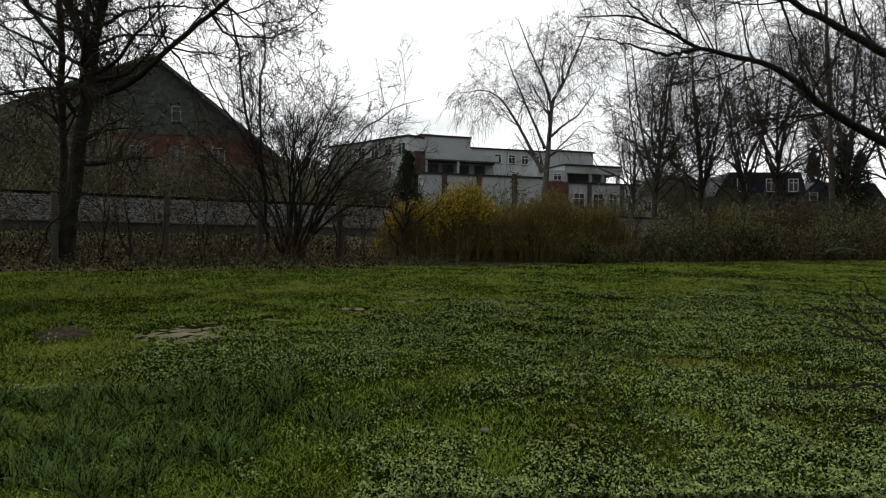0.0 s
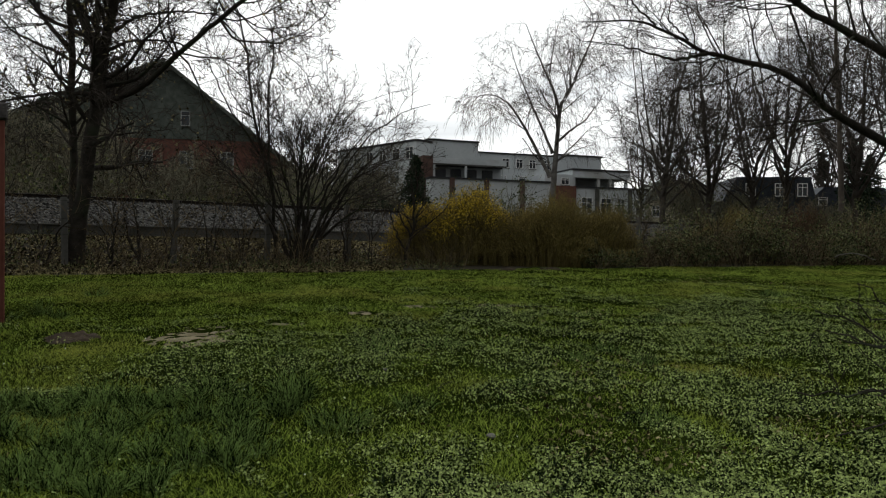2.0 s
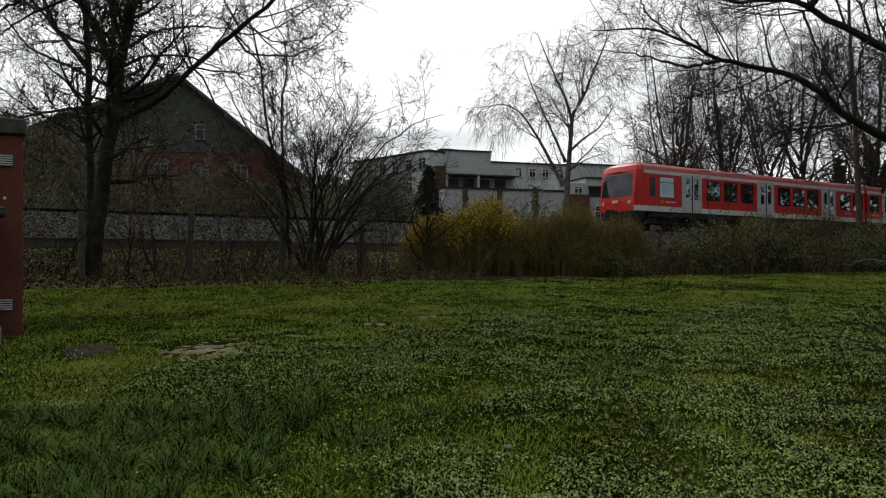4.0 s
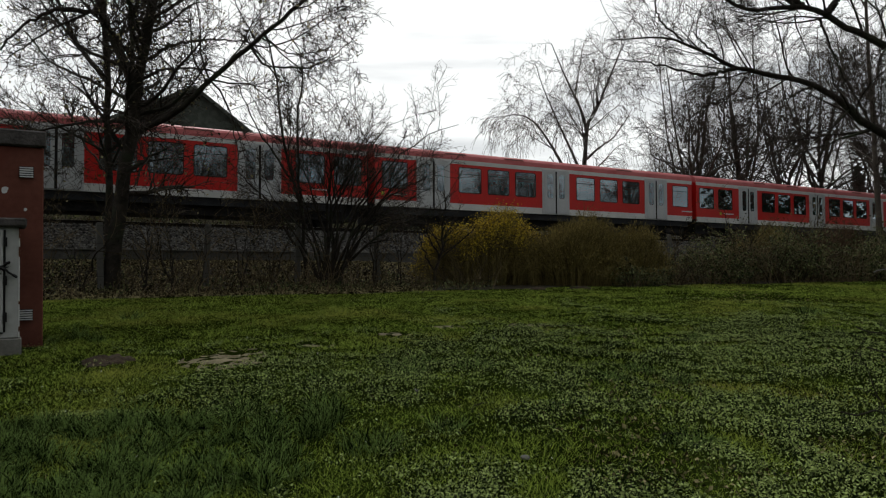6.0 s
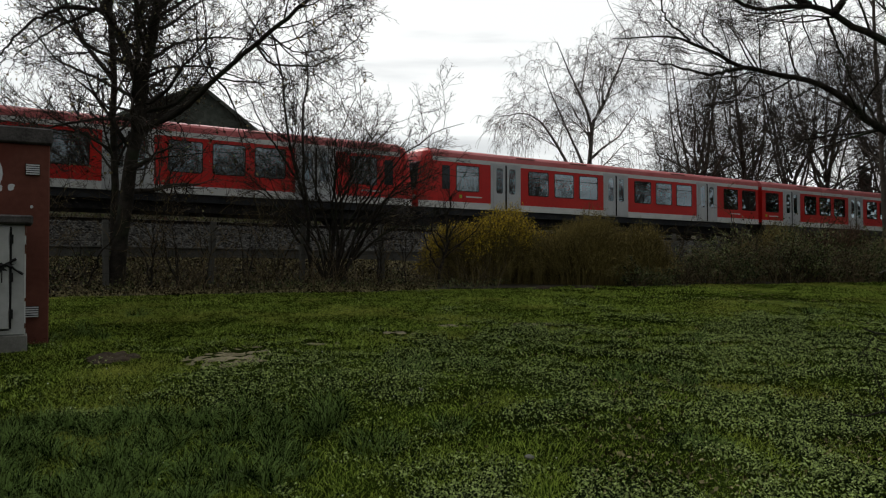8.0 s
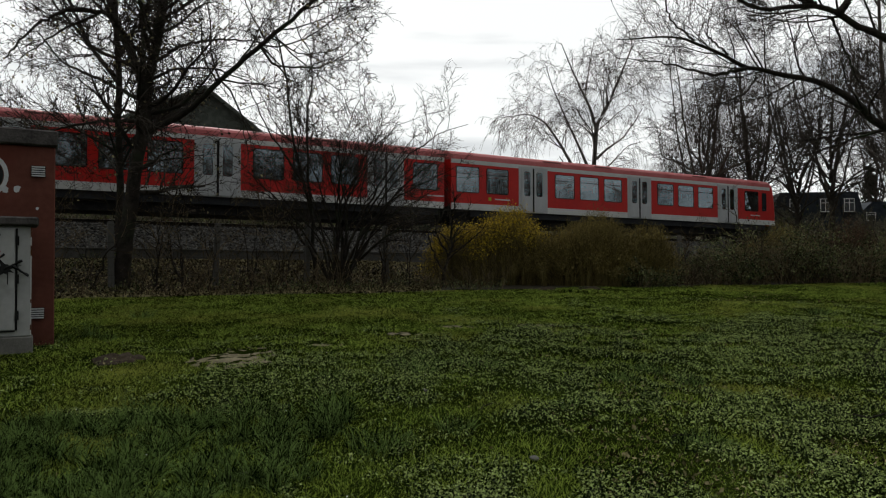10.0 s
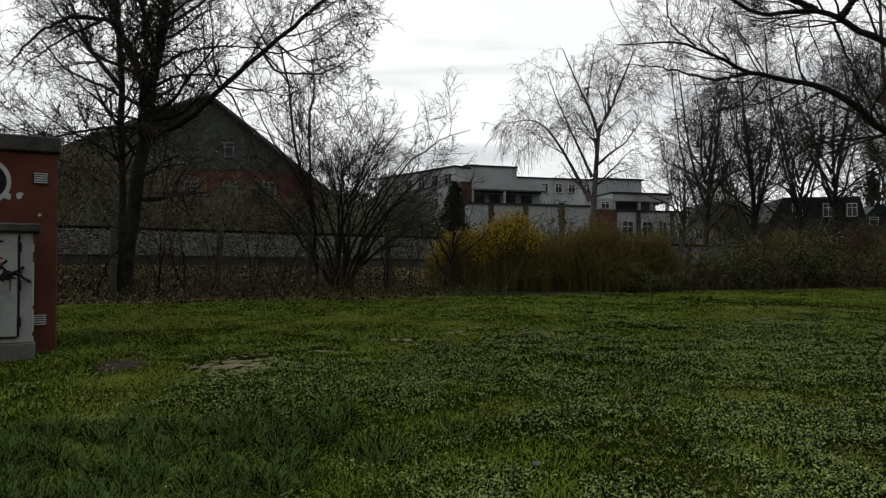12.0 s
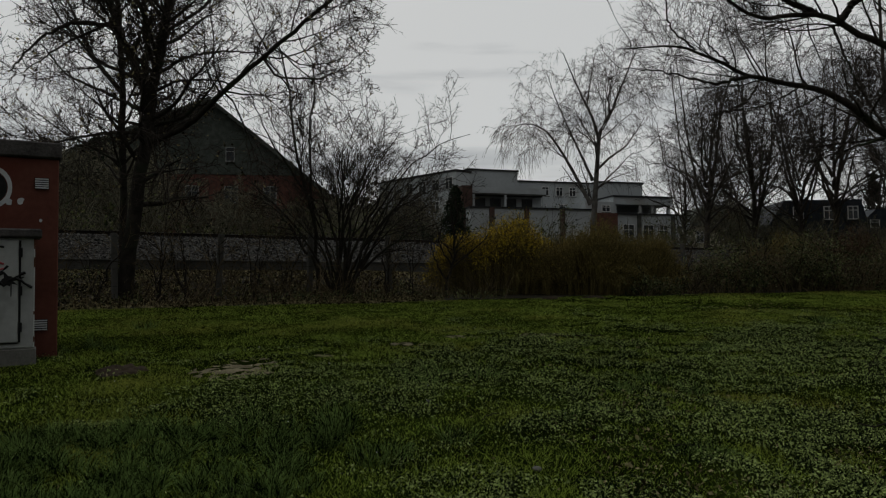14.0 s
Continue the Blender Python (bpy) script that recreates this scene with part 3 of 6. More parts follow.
    # small lettering bars under a window
    for x in (doors[0] - 2.2, doors[2] + 2.0):
        part("lettering_bar", _box(x, x + 0.85, -0.010, 0.0, 1.46, 1.52), M_TWHITE, car)
    part("route_mark", _box(doors[0] - 2.55, doors[0] - 2.40, -0.010, 0.0, 1.42, 1.57), M_YELLOWMARK, car)
    # gangway bellows between the cars
    if kind != "rear":
        part("gangway", _box(length - 0.2, length + 0.2, 0.65, 2.15, 0.98, 3.1), M_RUBBER, car, "black rubber gangway bellows")
    if kind in ("front", "rear"):
        flip = Matrix.Translation((-0.35, 0, 0)) if kind == "front" else Matrix.Translation((length + 0.2, 2.8, 0)) @ Matrix.Rotation(math.pi, 4, "Z")
        plan = [(0.80, 0.0), (0.30, 0.02), (0.11, 0.13), (0.04, 0.5), (0.0, 1.0), (-0.02, 1.4), (0.0, 1.8), (0.04, 2.3), (0.11, 2.67), (0.30, 2.78), (0.80, 2.8)]
        foot = [(0.95, 0.0, 1), (1.24, 0.0, 1)]
        for label_, mat_, line, low in (("light grey lower side of the cab", M_TWHITE, plan[:3], foot), ("light grey lower side of the cab", M_TWHITE, plan[-3:], foot), ("red lower cab front", M_TRED, plan[2:-2], foot),
                                        ("dark apron under the cab", M_TSKIRT, plan, [(0.50, 0.16, 0.9), (0.70, 0.06, 0.96), (0.95, 0.02, 0.985)])):
            bm = bmesh.new()
            loft(bm, line, low)
            bm.transform(flip)
            part("cab_apron", bm, mat_, car, label_)
        lv = [(1.24, 0.0, 1), (1.5, 0.0, 1), (1.85, 0.02, 1), (2.45, 0.09, 1), (2.95, 0.16, 0.995), (3.2, 0.20, 0.985), (3.45, 0.31, 0.93), (3.60, 0.50, 0.74), (3.68, 0.75, 0.5)]
        bm = bmesh.new()
        rings = loft(bm, plan, lv)
        bm.faces.new(rings[-1])
        bm.transform(flip)
        part("cab_nose", bm, M_TRED, car, "rounded red cab front", smooth=False)
        bm = bmesh.new()
        wp = [(x - 0.015, y) for x, y in [(0.085, 0.27), *plan[3:-3], (0.085, 2.53)]]
        loft(bm, wp, [(1.76, 0.015, 0.99), (1.86, 0.02, 1), (2.45, 0.088, 1), (2.93, 0.155, 0.99), (2.99, 0.165, 0.97)])
        bm.transform(flip)
        part("windscreen", bm, M_GLASS, car, "large black windscreen", smooth=True)
        bm = bmesh.new()
        loft(bm, [(x - 0.012, y) for x, y in plan[3:-3]], [(3.05, 0.18, 0.9), (3.2, 0.215, 0.9)])
        bm.transform(flip)
        part("destination_display", bm, M_RUBBER, car)
        for y in (0.42, 2.38):
            bm = bmesh.new()
            bmesh.ops.create_cone(bm, segments=16, radius1=0.11, radius2=0.09, depth=0.06, cap_ends=True)
            bmesh.ops.rotate(bm, verts=bm.verts, matrix=Matrix.Rotation(radians(-90), 3, "Y"))
            bmesh.ops.translate(bm, verts=bm.verts, vec=(0.045, y, 1.42))
            bm.transform(flip)
            part("headlight", bm, M_LAMP, car, "round clear headlight")
        bm = bmesh.new()
        box(bm, -0.04, 0.02, 1.2, 1.6, 1.42, 1.56)
        bm.transform(flip)
        part("number_bar", bm, M_TWHITE, car)
        bm = bmesh.new()
        box(bm, -0.42, 0.3, 1.25, 1.55, 0.72, 0.98, 0.04)
        box(bm, -0.46, -0.40, 1.1, 1.7, 0.62, 1.04, 0.02)
        bm.transform(flip)
        part("coupler", bm, M_TDARK, car, "black automatic coupler")
        bm = bmesh.new()
        loft(bm, [(x + 0.1, 1.4 + (y - 1.4) * 0.8) for x, y in plan], [(0.18, 0.1, 0.9), (0.5, 0.06, 1)])
        bm.transform(flip)
        part("snow_plough", bm, M_TSKIRT, car, "grey rail guard")
    return car


def _box(*dims):
    bm = bmesh.new()
    box(bm, *dims)
    return bm


# the nose of the train along the line, seconds and metres
RUN = [(0.0, 91.0), (1.6, 62.5), (3.2, 32.9), (5.3, -8.0), (7.0, -42.6), (7.5, -52.9), (9.0, -84.3), (10.5, -116.2), (11.0, -127.6), (11.5, -138.8), (12.0, -149.9), (14.0, -194.0)]
CARS = []


def build_train():
    d = train_meshes()
    labels = {"front": "red commuter train end car with driver's cab", "middle": "red commuter train middle car with grey doors", "rear": "red commuter train end car with trailing cab"}
    first = {k: build_car(d, k, labels[k]) for k in labels}
    for u in (0, 1):
        o = u * (UNIT + 0.66)
        for kind, off in (("front", 0.0), ("middle", CAR_END), ("rear", CAR_END + CAR_MID)):
            car = first[kind] if u == 0 else copy_thing(first[kind], Matrix.Identity(4))
            CARS.append((car, o + off))


# ---------------------------------------------------------------- buildings
def window_part(parent, x, y, z, w, h, name="window", bars=1, frame=0.07, mat=None):
    """A window in a wall whose outer face looks along -y: frame with panes set back."""
    bm = bmesh.new()
    loops = []
    for yy in (y - 0.03, y + 0.05):
        for d in (0.0, frame):
            loops.append([bm.verts.new((px, yy, pz)) for px, pz in ((x - w / 2 + d, z + d), (x + w / 2 - d, z + d), (x + w / 2 - d, z + h - d), (x - w / 2 + d, z + h - d))])
    for p, q in ((0, 1), (1, 3), (3, 2), (2, 0)):
        for i in range(4):
            bm.faces.new((loops[p][i], loops[p][(i + 1) % 4], loops[q][(i + 1) % 4], loops[q][i]))
    win = part(name, bm, mat or M_WHITEPAINT, parent, "white framed window")
    for k in range(bars):
        xx = x - w / 2 + w * (k + 1) / (bars + 1)
        part("glazing_bar", _box(xx - frame / 2.4, xx + frame / 2.4, y - 0.028, y + 0.04, z + frame, z + h - frame), mat or M_WHITEPAINT, win)
    part("glazing_bar", _box(x - w / 2 + frame, x + w / 2 - frame, y - 0.024, y + 0.036, z + h * 0.66, z + h * 0.66 + frame * 0.8), mat or M_WHITEPAINT, win)
    part("pane", _box(x - w / 2 + frame, x + w / 2 - frame, y - 0.012, y + 0.01, z + frame, z + h - frame), M_WGLASS, win)
    part("window_sill", _box(x - w / 2 - 0.06, x + w / 2 + 0.06, y - 0.09, y - 0.005, z - 0.06, z - 0.004), M_CONC, win)
    return win


def build_gable_house():
    h = empty("brick_house", pose(-20.3, 60, 2.1, 0, 0, 8), label="large old red brick house with a steep dark gable roof", category="house")
    bm = bmesh.new()
    prism(bm, [(-17.2, 0), (10.6, 0), (10.6, 5.9), (7.6, 8.4), (-14.8, 8.4), (-17.2, 7.3)], 0, 24)
    part("wall", bm, M_BRICK, h, "weathered dark red brick wall")
    bm = bmesh.new()
    prism(bm, [(-14.7, 8.41), (7.7, 8.41), (0.5, 14.2), (-0.9, 14.2)], -0.06, 23.9)
    part("gable", bm, M_ROOFTILE, h, "dark shingled gable")
    for ex, ez, text in ((-18.0, 7.0, "long low dark tiled roof slope"), (11.4, 5.4, "steep dark tiled roof slope")):
        bm = bmesh.new()
        prism(bm, [(ex, ez), (ex, ez + 0.35), (0.0, 14.9), (0.0, 14.55)], -0.6, 24.4)
        part("roof", bm, M_ROOFTILE, h, text)
    for x in (-7.4, -4.2, -1.2, 1.6, 4.8, 8.0):
        window_part(h, x, -0.02, 3.4, 1.15, 1.5, mat=M_OLDWHITE)
    for x in (-4.6, -1.4, 1.8, 5.0):
        window_part(h, x, -0.02, 6.0, 1.1, 1.45, mat=M_OLDWHITE)
    for x in (1.7,):
        window_part(h, x, -0.09, 9.5, 0.75, 1.25, bars=0, mat=M_OLDWHITE)
    part("string_course", _box(-17.2, 10.6, -0.06, -0.003, 5.35, 5.55), M_CONC, h)


def build_white_house():
    h = empty("apartment_house", pose(2.2, 70, 2.6, 0, 0, 16), label="pale stepped flat-roofed apartment house with brick piers", category="house")

    def block(x0, x1, y0, y1, z1, z0=0.0, mat=M_RENDERW, name="wall"):
        part(name, _box(x0, x1, y0, y1, z0, z1), mat, h)
        part("parapet", _box(x0 - 0.12, x1 + 0.12, y0 - 0.12, y1 + 0.12, z1 + 0.003, z1 + 0.16), M_ROOFEDGE, h, "dark parapet edge")
    block(0.98, 6.6, 5.0, 22, 10.5)
    block(-0.5, 0.97, 7.0, 14, 9.9)
    block(6.62, 16.6, 7.0, 20, 9.75)
    block(16.62, 22.3, 6.2, 20, 9.85)
    # balcony storey: slab, solid railing, posts, glazed doors behind
    part("balcony_front", _box(0.5, 8.6, 2.0, 2.15, 7.75, 8.35), M_RENDERW, h, "solid pale balcony front")
    part("balcony_floor", _box(0.5, 8.6, 2.0, 4.99, 7.6, 7.745), M_CONC, h)
    part("wall", _box(0.5, 8.6, 3.4, 4.99, 0, 7.59), M_RENDERW, h)
    for x in (0.6, 4.0, 8.2):
        part("post", _box(x, x + 0.22, 2.0, 2.22, 6.3, 7.59), M_RENDERW, h)
    for x in (1.2, 2.9, 4.6, 6.4):
        part("balcony_door", _box(x, x + 1.2, 3.36, 3.396, 6.2, 7.4), M_WGLASS, h, "glazed balcony door")
    part("pier", _box(-0.62, 0.45, 1.6, 3.4, 0, 8.4), M_PIER, h, "red brick pier")
    # terrace wall with brick piers
    block(-0.26, 13.0, 0.0, 1.99, 6.0)
    for x in (1.55, 5.2, 9.1):
        part("pier", _box(x + 0.1, x + 0.62, -0.12, -0.002, 0, 6.1), M_PIER, h, "red brick pier")
    part("brick_bay", _box(13.01, 15.5, -0.3, 1.9, 0, 5.75), M_BRICK, h, "red brick bay")
    part("wall", _box(13.01, 16.4, 2.0, 6.9, 0, 7.2), M_RENDERW, h)
    # low wing with big windows and a loggia above it
    block(15.51, 24.2, 0.0, 1.99, 5.65)
    part("loggia_floor", _box(16.4, 23.3, 2.0, 6.1, 0, 5.7), M_CONC, h)
    part("loggia_back", _box(16.4, 23.3, 5.0, 6.1, 5.71, 6.95), M_RENDERW, h, "pale back wall of the loggia")
    block(16.3, 23.4, 2.0, 6.19, 7.75, 6.95, name="lintel")
    for x in (16.4, 19.4, 20.9, 22.9):
        part("post", _box(x, x + 0.3, 2.1, 2.4, 5.7, 6.94), M_RENDERW, h)
    for x in (17.9, 21.9):
        part("pier", _box(x, x + 0.45, -0.12, -0.002, 0, 5.6), M_CONC, h, "grey brown pier")
    for x, w in ((16.9, 1.3), (19.2, 1.25), (21.0, 1.0), (23.3, 1.0)):
        window_part(h, x, -0.02, 2.9, w, 1.75)
    for x in (10.66, 12.35, 13.95, 15.75):
        window_part(h, x, 6.98, 8.25, 0.85, 1.05)
    for x in (8.9, 10.2, 12.8):
        window_part(h, x, 6.98, 6.7, 1.1, 0.7)
    window_part(h, 15.4, 1.98, 6.1, 1.0, 0.75)
    bm = bmesh.new()
    prism(bm, [(2.2, 10.67), (6.0, 10.67), (4.6, 11.9), (3.6, 11.9)], 12, 18)
    part("rooflight", bm, M_RENDERW, h, "pale rooftop structure")


def build_white_wing():
    h = empty("apartment_wing", pose(-8.4, 83.5, 2.6, 0, 0, -47.4), label="long pale flat-roofed wing of the apartment house", category="house")
    part("wall", _box(0, 13.2, 0, 8, 0, 10.2), M_RENDERW, h)
    part("parapet", _box(-0.12, 13.3, -0.12, 8.1, 10.203, 10.4), M_ROOFEDGE, h, "dark parapet edge")
    for x in (1.3, 3.5, 5.7, 7.9, 10.1, 12.2):
        for z in (8.4, 6.0, 3.3):
            window_part(h, x, -0.02, z, 1.15, 1.3)


def build_far_houses():
    h = empty("dark_house", pose(28.0, 65, 2.6, 0, 0, -6), label="dark tiled mansard house with white windows", category="house")
    part("wall", _box(0.3, 8.8, 0, 9, 0, 3.6), M_SLATE, h)
    bm = bmesh.new()
    prism(bm, [(0, 2.8), (9.2, 2.8), (8.4, 5.9), (1.9, 5.9)], -0.3, 9.2)
    part("roof", bm, M_SLATE, h)
    for x in (3.0, 5.6, 7.6):
        part("dormer", _box(x - 0.6, x + 0.6, -0.5, 1.0, 3.9, 5.6), M_SLATE, h)
        window_part(h, x, -0.52, 4.1, 0.9, 1.2)
    h = empty("dark_house", pose(37.5, 68, 2.6), label="low dark pitched-roof house with a skylight", category="house")
    part("wall", _box(0, 10, 0, 8, 0, 3.0), M_BRICK, h)
    bm = bmesh.new()
    prism(bm, [(-0.4, 2.8), (10.4, 2.8), (8.4, 5.4), (2.4, 5.4)], -0.3, 8.3)
    part("roof", bm, M_SLATE, h)
    window_part(h, 2.2, -0.4, 3.6, 0.9, 0.8, name="skylight", bars=0)
    h = empty("cream_house", pose(28.8, 88, 2.6), label="cream rendered house with a dark hipped roof", category="house")
    part("wall", _box(0, 9.0, 0, 8, 0, 5.6), M_RENDERY, h)
    bm = bmesh.new()
    prism(bm, [(-0.4, 5.5), (9.4, 5.5), (6.6, 8.0), (2.4, 8.0)], -0.3, 8.3)
    part("roof", bm, M_ROOFTILE, h)
    for x in (1.6, 4.4, 7.2):
        window_part(h, x, -0.02, 3.4, 1.0, 1.4)


# ---------------------------------------------------------------- the two cabinets
def build_cabinets():
    b = empty("transformer_box", pose(-5.02, 9.12, 0.36, 0, -0.5, 31), label="faded red transformer box with grey slab roof and graffiti", category="utility box")
    bm = bmesh.new()
    box(bm, -2.6, 0, 0, 1.9, 0, 2.55, 0.012)
    part("body", bm, M_CABRED, b)
    bm = bmesh.new()
    box(bm, -2.65, 0.03, -0.05, 1.95, 2.553, 2.76, 0.02)
    part("roof_slab", bm, M_SLAB, b, "dark weathered concrete roof slab")
    for z in (2.16, 0.37):
        fr = part("vent", _box(-0.27, -0.11, -0.022, -0.002, z, z + 0.14), M_RUBBER, b, "small louvred vent")
        for k in range(5):
            bm = bmesh.new()
            box(bm, -0.265, -0.115, -0.034, -0.0225, z + 0.004 + 0.028 * k, z + 0.020 + 0.028 * k)
            part("louvre", bm, M_SPRAYW, fr)
    # sprayed ring, drips and blots
    bm = bmesh.new()
    ring = [[bm.verts.new((-0.72 + r * math.cos(a) * 0.8, -0.004, 2.16 + r * math.sin(a))) for a in np.linspace(0, 2 * math.pi, 25)[:-1]] for r in (0.2, 0.26)]
    for i in range(24):
        bm.faces.new((ring[0][i], ring[0][(i + 1) % 24], ring[1][(i + 1) % 24], ring[1][i]))
    part("graffiti_ring", bm, M_SPRAYW, b, "white sprayed ring")
    bm = bmesh.new()
    disc = [bm.verts.new((-0.72 + 0.19 * math.cos(a) * 0.8, -0.003, 2.16 + 0.19 * math.sin(a))) for a in np.linspace(0, 2 * math.pi, 21)[:-1]]
    bm.faces.new(disc)
    part("graffiti_fill", bm, M_SPRAYB, b, "dark sprayed fill")
    rng = np.random.default_rng(3)
    for x, z, r in ((-0.42, 2.0, 0.045), (-0.55, 1.98, 0.04), (-0.64, 1.96, 0.035), (-0.72, 1.95, 0.03), (-0.2, 1.76, 0.02)):
        bm = bmesh.new()
        bm.faces.new([bm.verts.new((x + r * rng.uniform(0.6, 1.2) * math.cos(a), -0.004, z + r * rng.uniform(0.7, 1.3) * math.sin(a))) for a in np.linspace(0, 2 * math.pi, 12)[:-1]])
        part("paint_blot", bm, M_SPRAYW, b, "pale paint blot")
    c = empty("telecom_cabinet", pose(-4.93, 8.5, 0.33, 0, -0.5, 31), label="pale grey telecom cabinet with black spray paint", category="utility box")
    bm = bmesh.new()
    box(bm, -1.3, 0, 0, 0.42, 0, 0.22, 0.01)
    part("plinth", bm, M_PLINTH, c)
    bm = bmesh.new()
    box(bm, -1.28, -0.02, 0.02, 0.40, 0.222, 1.53, 0.015)
    part("body", bm, M_CABGREY, c)
    bm = bmesh.new()
    box(bm, -1.33, 0.05, -0.05, 0.45, 1.533, 1.64, 0.02)
    part("lid", bm, M_SLAB, c, "dark weathered lid")
    bm = bmesh.new()
    box(bm, -1.1, -0.19, -0.005, 0.019, 0.30, 1.50, 0.01)
    door = part("door", bm, M_CABGREY, c, "closed grey door")
    for z in (0.42, 0.85, 1.3):
        part("hinge", _box(-0.185, -0.15, -0.012, 0.018, z, z + 0.11), M_RUBBER, door)
    part("door_gap", _box(-1.1, -0.19, 0.004, 0.0195, 0.285, 0.298), M_RUBBER, door)
    for x, z0, z1 in ((-0.42, 0.72, 0.95), (-0.5, 0.78, 0.96), (-0.27, 0.84, 1.0), (-0.62, 0.55, 0.9)):
        part("paint_drip", _box(x, x + 0.011, -0.0085, -0.005, z0, z1), M_SPRAYB, c)
    for z0, z1 in ((0.30, 0.36), (0.62, 0.66), (1.18, 1.30), (1.40, 1.52)):
        part("rust_streak", _box(-0.034, -0.021, 0.012, 0.0195, z0, z1), M_RUST, c, "rusty chipped edge")
    part("door_gap", _box(-0.188, -0.165, 0.006, 0.0195, 0.30, 1.50), M_RUBBER, door)
    segs = [((-0.95, 0.80), (-0.55, 1.02), (-0.34, 1.12)), ((-0.62, 1.30), (-0.55, 1.48)), ((-0.5, 1.26), (-0.44, 1.5)), ((-0.40, 0.80), (-0.47, 1.04)), ((-0.64, 1.24), (-0.33, 0.96)), ((-0.78, 1.28), (-0.71, 1.5)), ((-0.22, 1.06), (-0.05, 0.94)), ((-0.34, 1.42), (-0.62, 1.5)), ((-0.56, 0.88), (-0.3, 1.2)), ((-0.85, 1.05), (-0.62, 1.14)), ((-0.3, 1.02), (-0.12, 1.12))]
    for sg in segs:
        p = resample([(x, -0.008, z) for x, z in sg], 7, rng, 0.006)[None]
        v, f = tubes(p, np.full((1, 7), 0.014) * rng.uniform(0.7, 1.4, (1, 7)), 4)
        obj("spray_line", mesh_np("spray_line", v, f), M_SPRAYB, c, None)
    bm = bmesh.new()
    spikes = [(0.27, 0.09, 0.11, 0.10, 0.21, 0.08, 0.09, 0.09, 0.25, 0.12, 0.13, 0.08, 0.11, 0.07, 0.16, 0.08)[k] for k in range(16)]
    hub = bm.verts.new((-0.3, -0.0075, 1.02))
    rim = [bm.verts.new((-0.3 + r * 0.72 * math.cos(0.393 * k + 0.3), -0.0075, 1.02 + 0.6 * r * math.sin(0.393 * k + 0.3))) for k, r in enumerate(spikes)]
    for k in range(16):
        bm.faces.new((hub, rim[k], rim[(k + 1) % 16]))
    part("paint_splash", bm, M_SPRAYB, c, "black splash of spray paint")
    for zz in (1.17, 1.22):
        p = resample([(-0.7, -0.007, zz), (-0.5, -0.007, zz + 0.03), (-0.34, -0.007, zz)], 8, rng, 0.012)[None]
        v, f = tubes(p, np.full((1, 8), 0.011), 4)
        obj("spray_line", mesh_np("spray_line", v, f), M_SPRAYR, c, None, "red sprayed scribble")


# ---------------------------------------------------------------- trees and bushes
def tree(name, stems, levels, bark, twig, label, category="tree", seed=1, group="", leaves=None, sides=8, split=1, n=14):
    """stems: (points, radius at foot, radius at tip); levels: keyword sets for grow(). The origin is the foot of the first stem."""
    rng = np.random.default_rng(seed)
    foot = np.array(stems[0][0][0], dtype=float)
    e = empty(name, pose(*foot), label=label, category=category, group=group)
    pts = np.stack([resample(p, n, rng, 0.025 * 14 / n) for p, _, _ in stems]) - foot
    t = np.linspace(0, 1, n)
    rad = np.stack([r0 + (r1 - r0) * t ** 0.8 for _, r0, r1 in stems])
    rad[:, 0] *= 1.25
    pts[:, 0, 2] -= np.where(np.abs(pts[:, 0, 2]) < 0.3, 0.12, 0)
    thick, thin, cur = [tubes(pts, rad, sides)], [], (pts, rad)
    for i, lv in enumerate(levels):
        nxt = grow(rng, *cur, **lv)
        (thick if i < split else thin).append(tubes(*nxt, 5 if i == 0 else 3))
        cur = nxt
    v, f = join(thick)
    obj("trunk", mesh_np(name + "_trunk", v, f, True), bark, e)
    if thin:
        v, f = join(thin)
        obj("crown", mesh_np(name + "_crown", v, f), twig, e, None, "fine bare twigs")
    if leaves:
        count, size, mat, text = leaves
        p = cur[0].reshape(-1, 3)
        w = p[rng.integers(0, len(p), count)] + rng.normal(0, 0.05, (count, 3))
        v, f = cards(rng, w, size)
        obj("foliage", mesh_np(name + "_foliage", v, f), mat, e, None, text)
    return e


def at12(x, y, d):
    """World place of a point of the wide view at a given depth."""
    return ((x - 799.5) / 1274 * d, d, 1.3 + (495 - y) / 1274 * d)


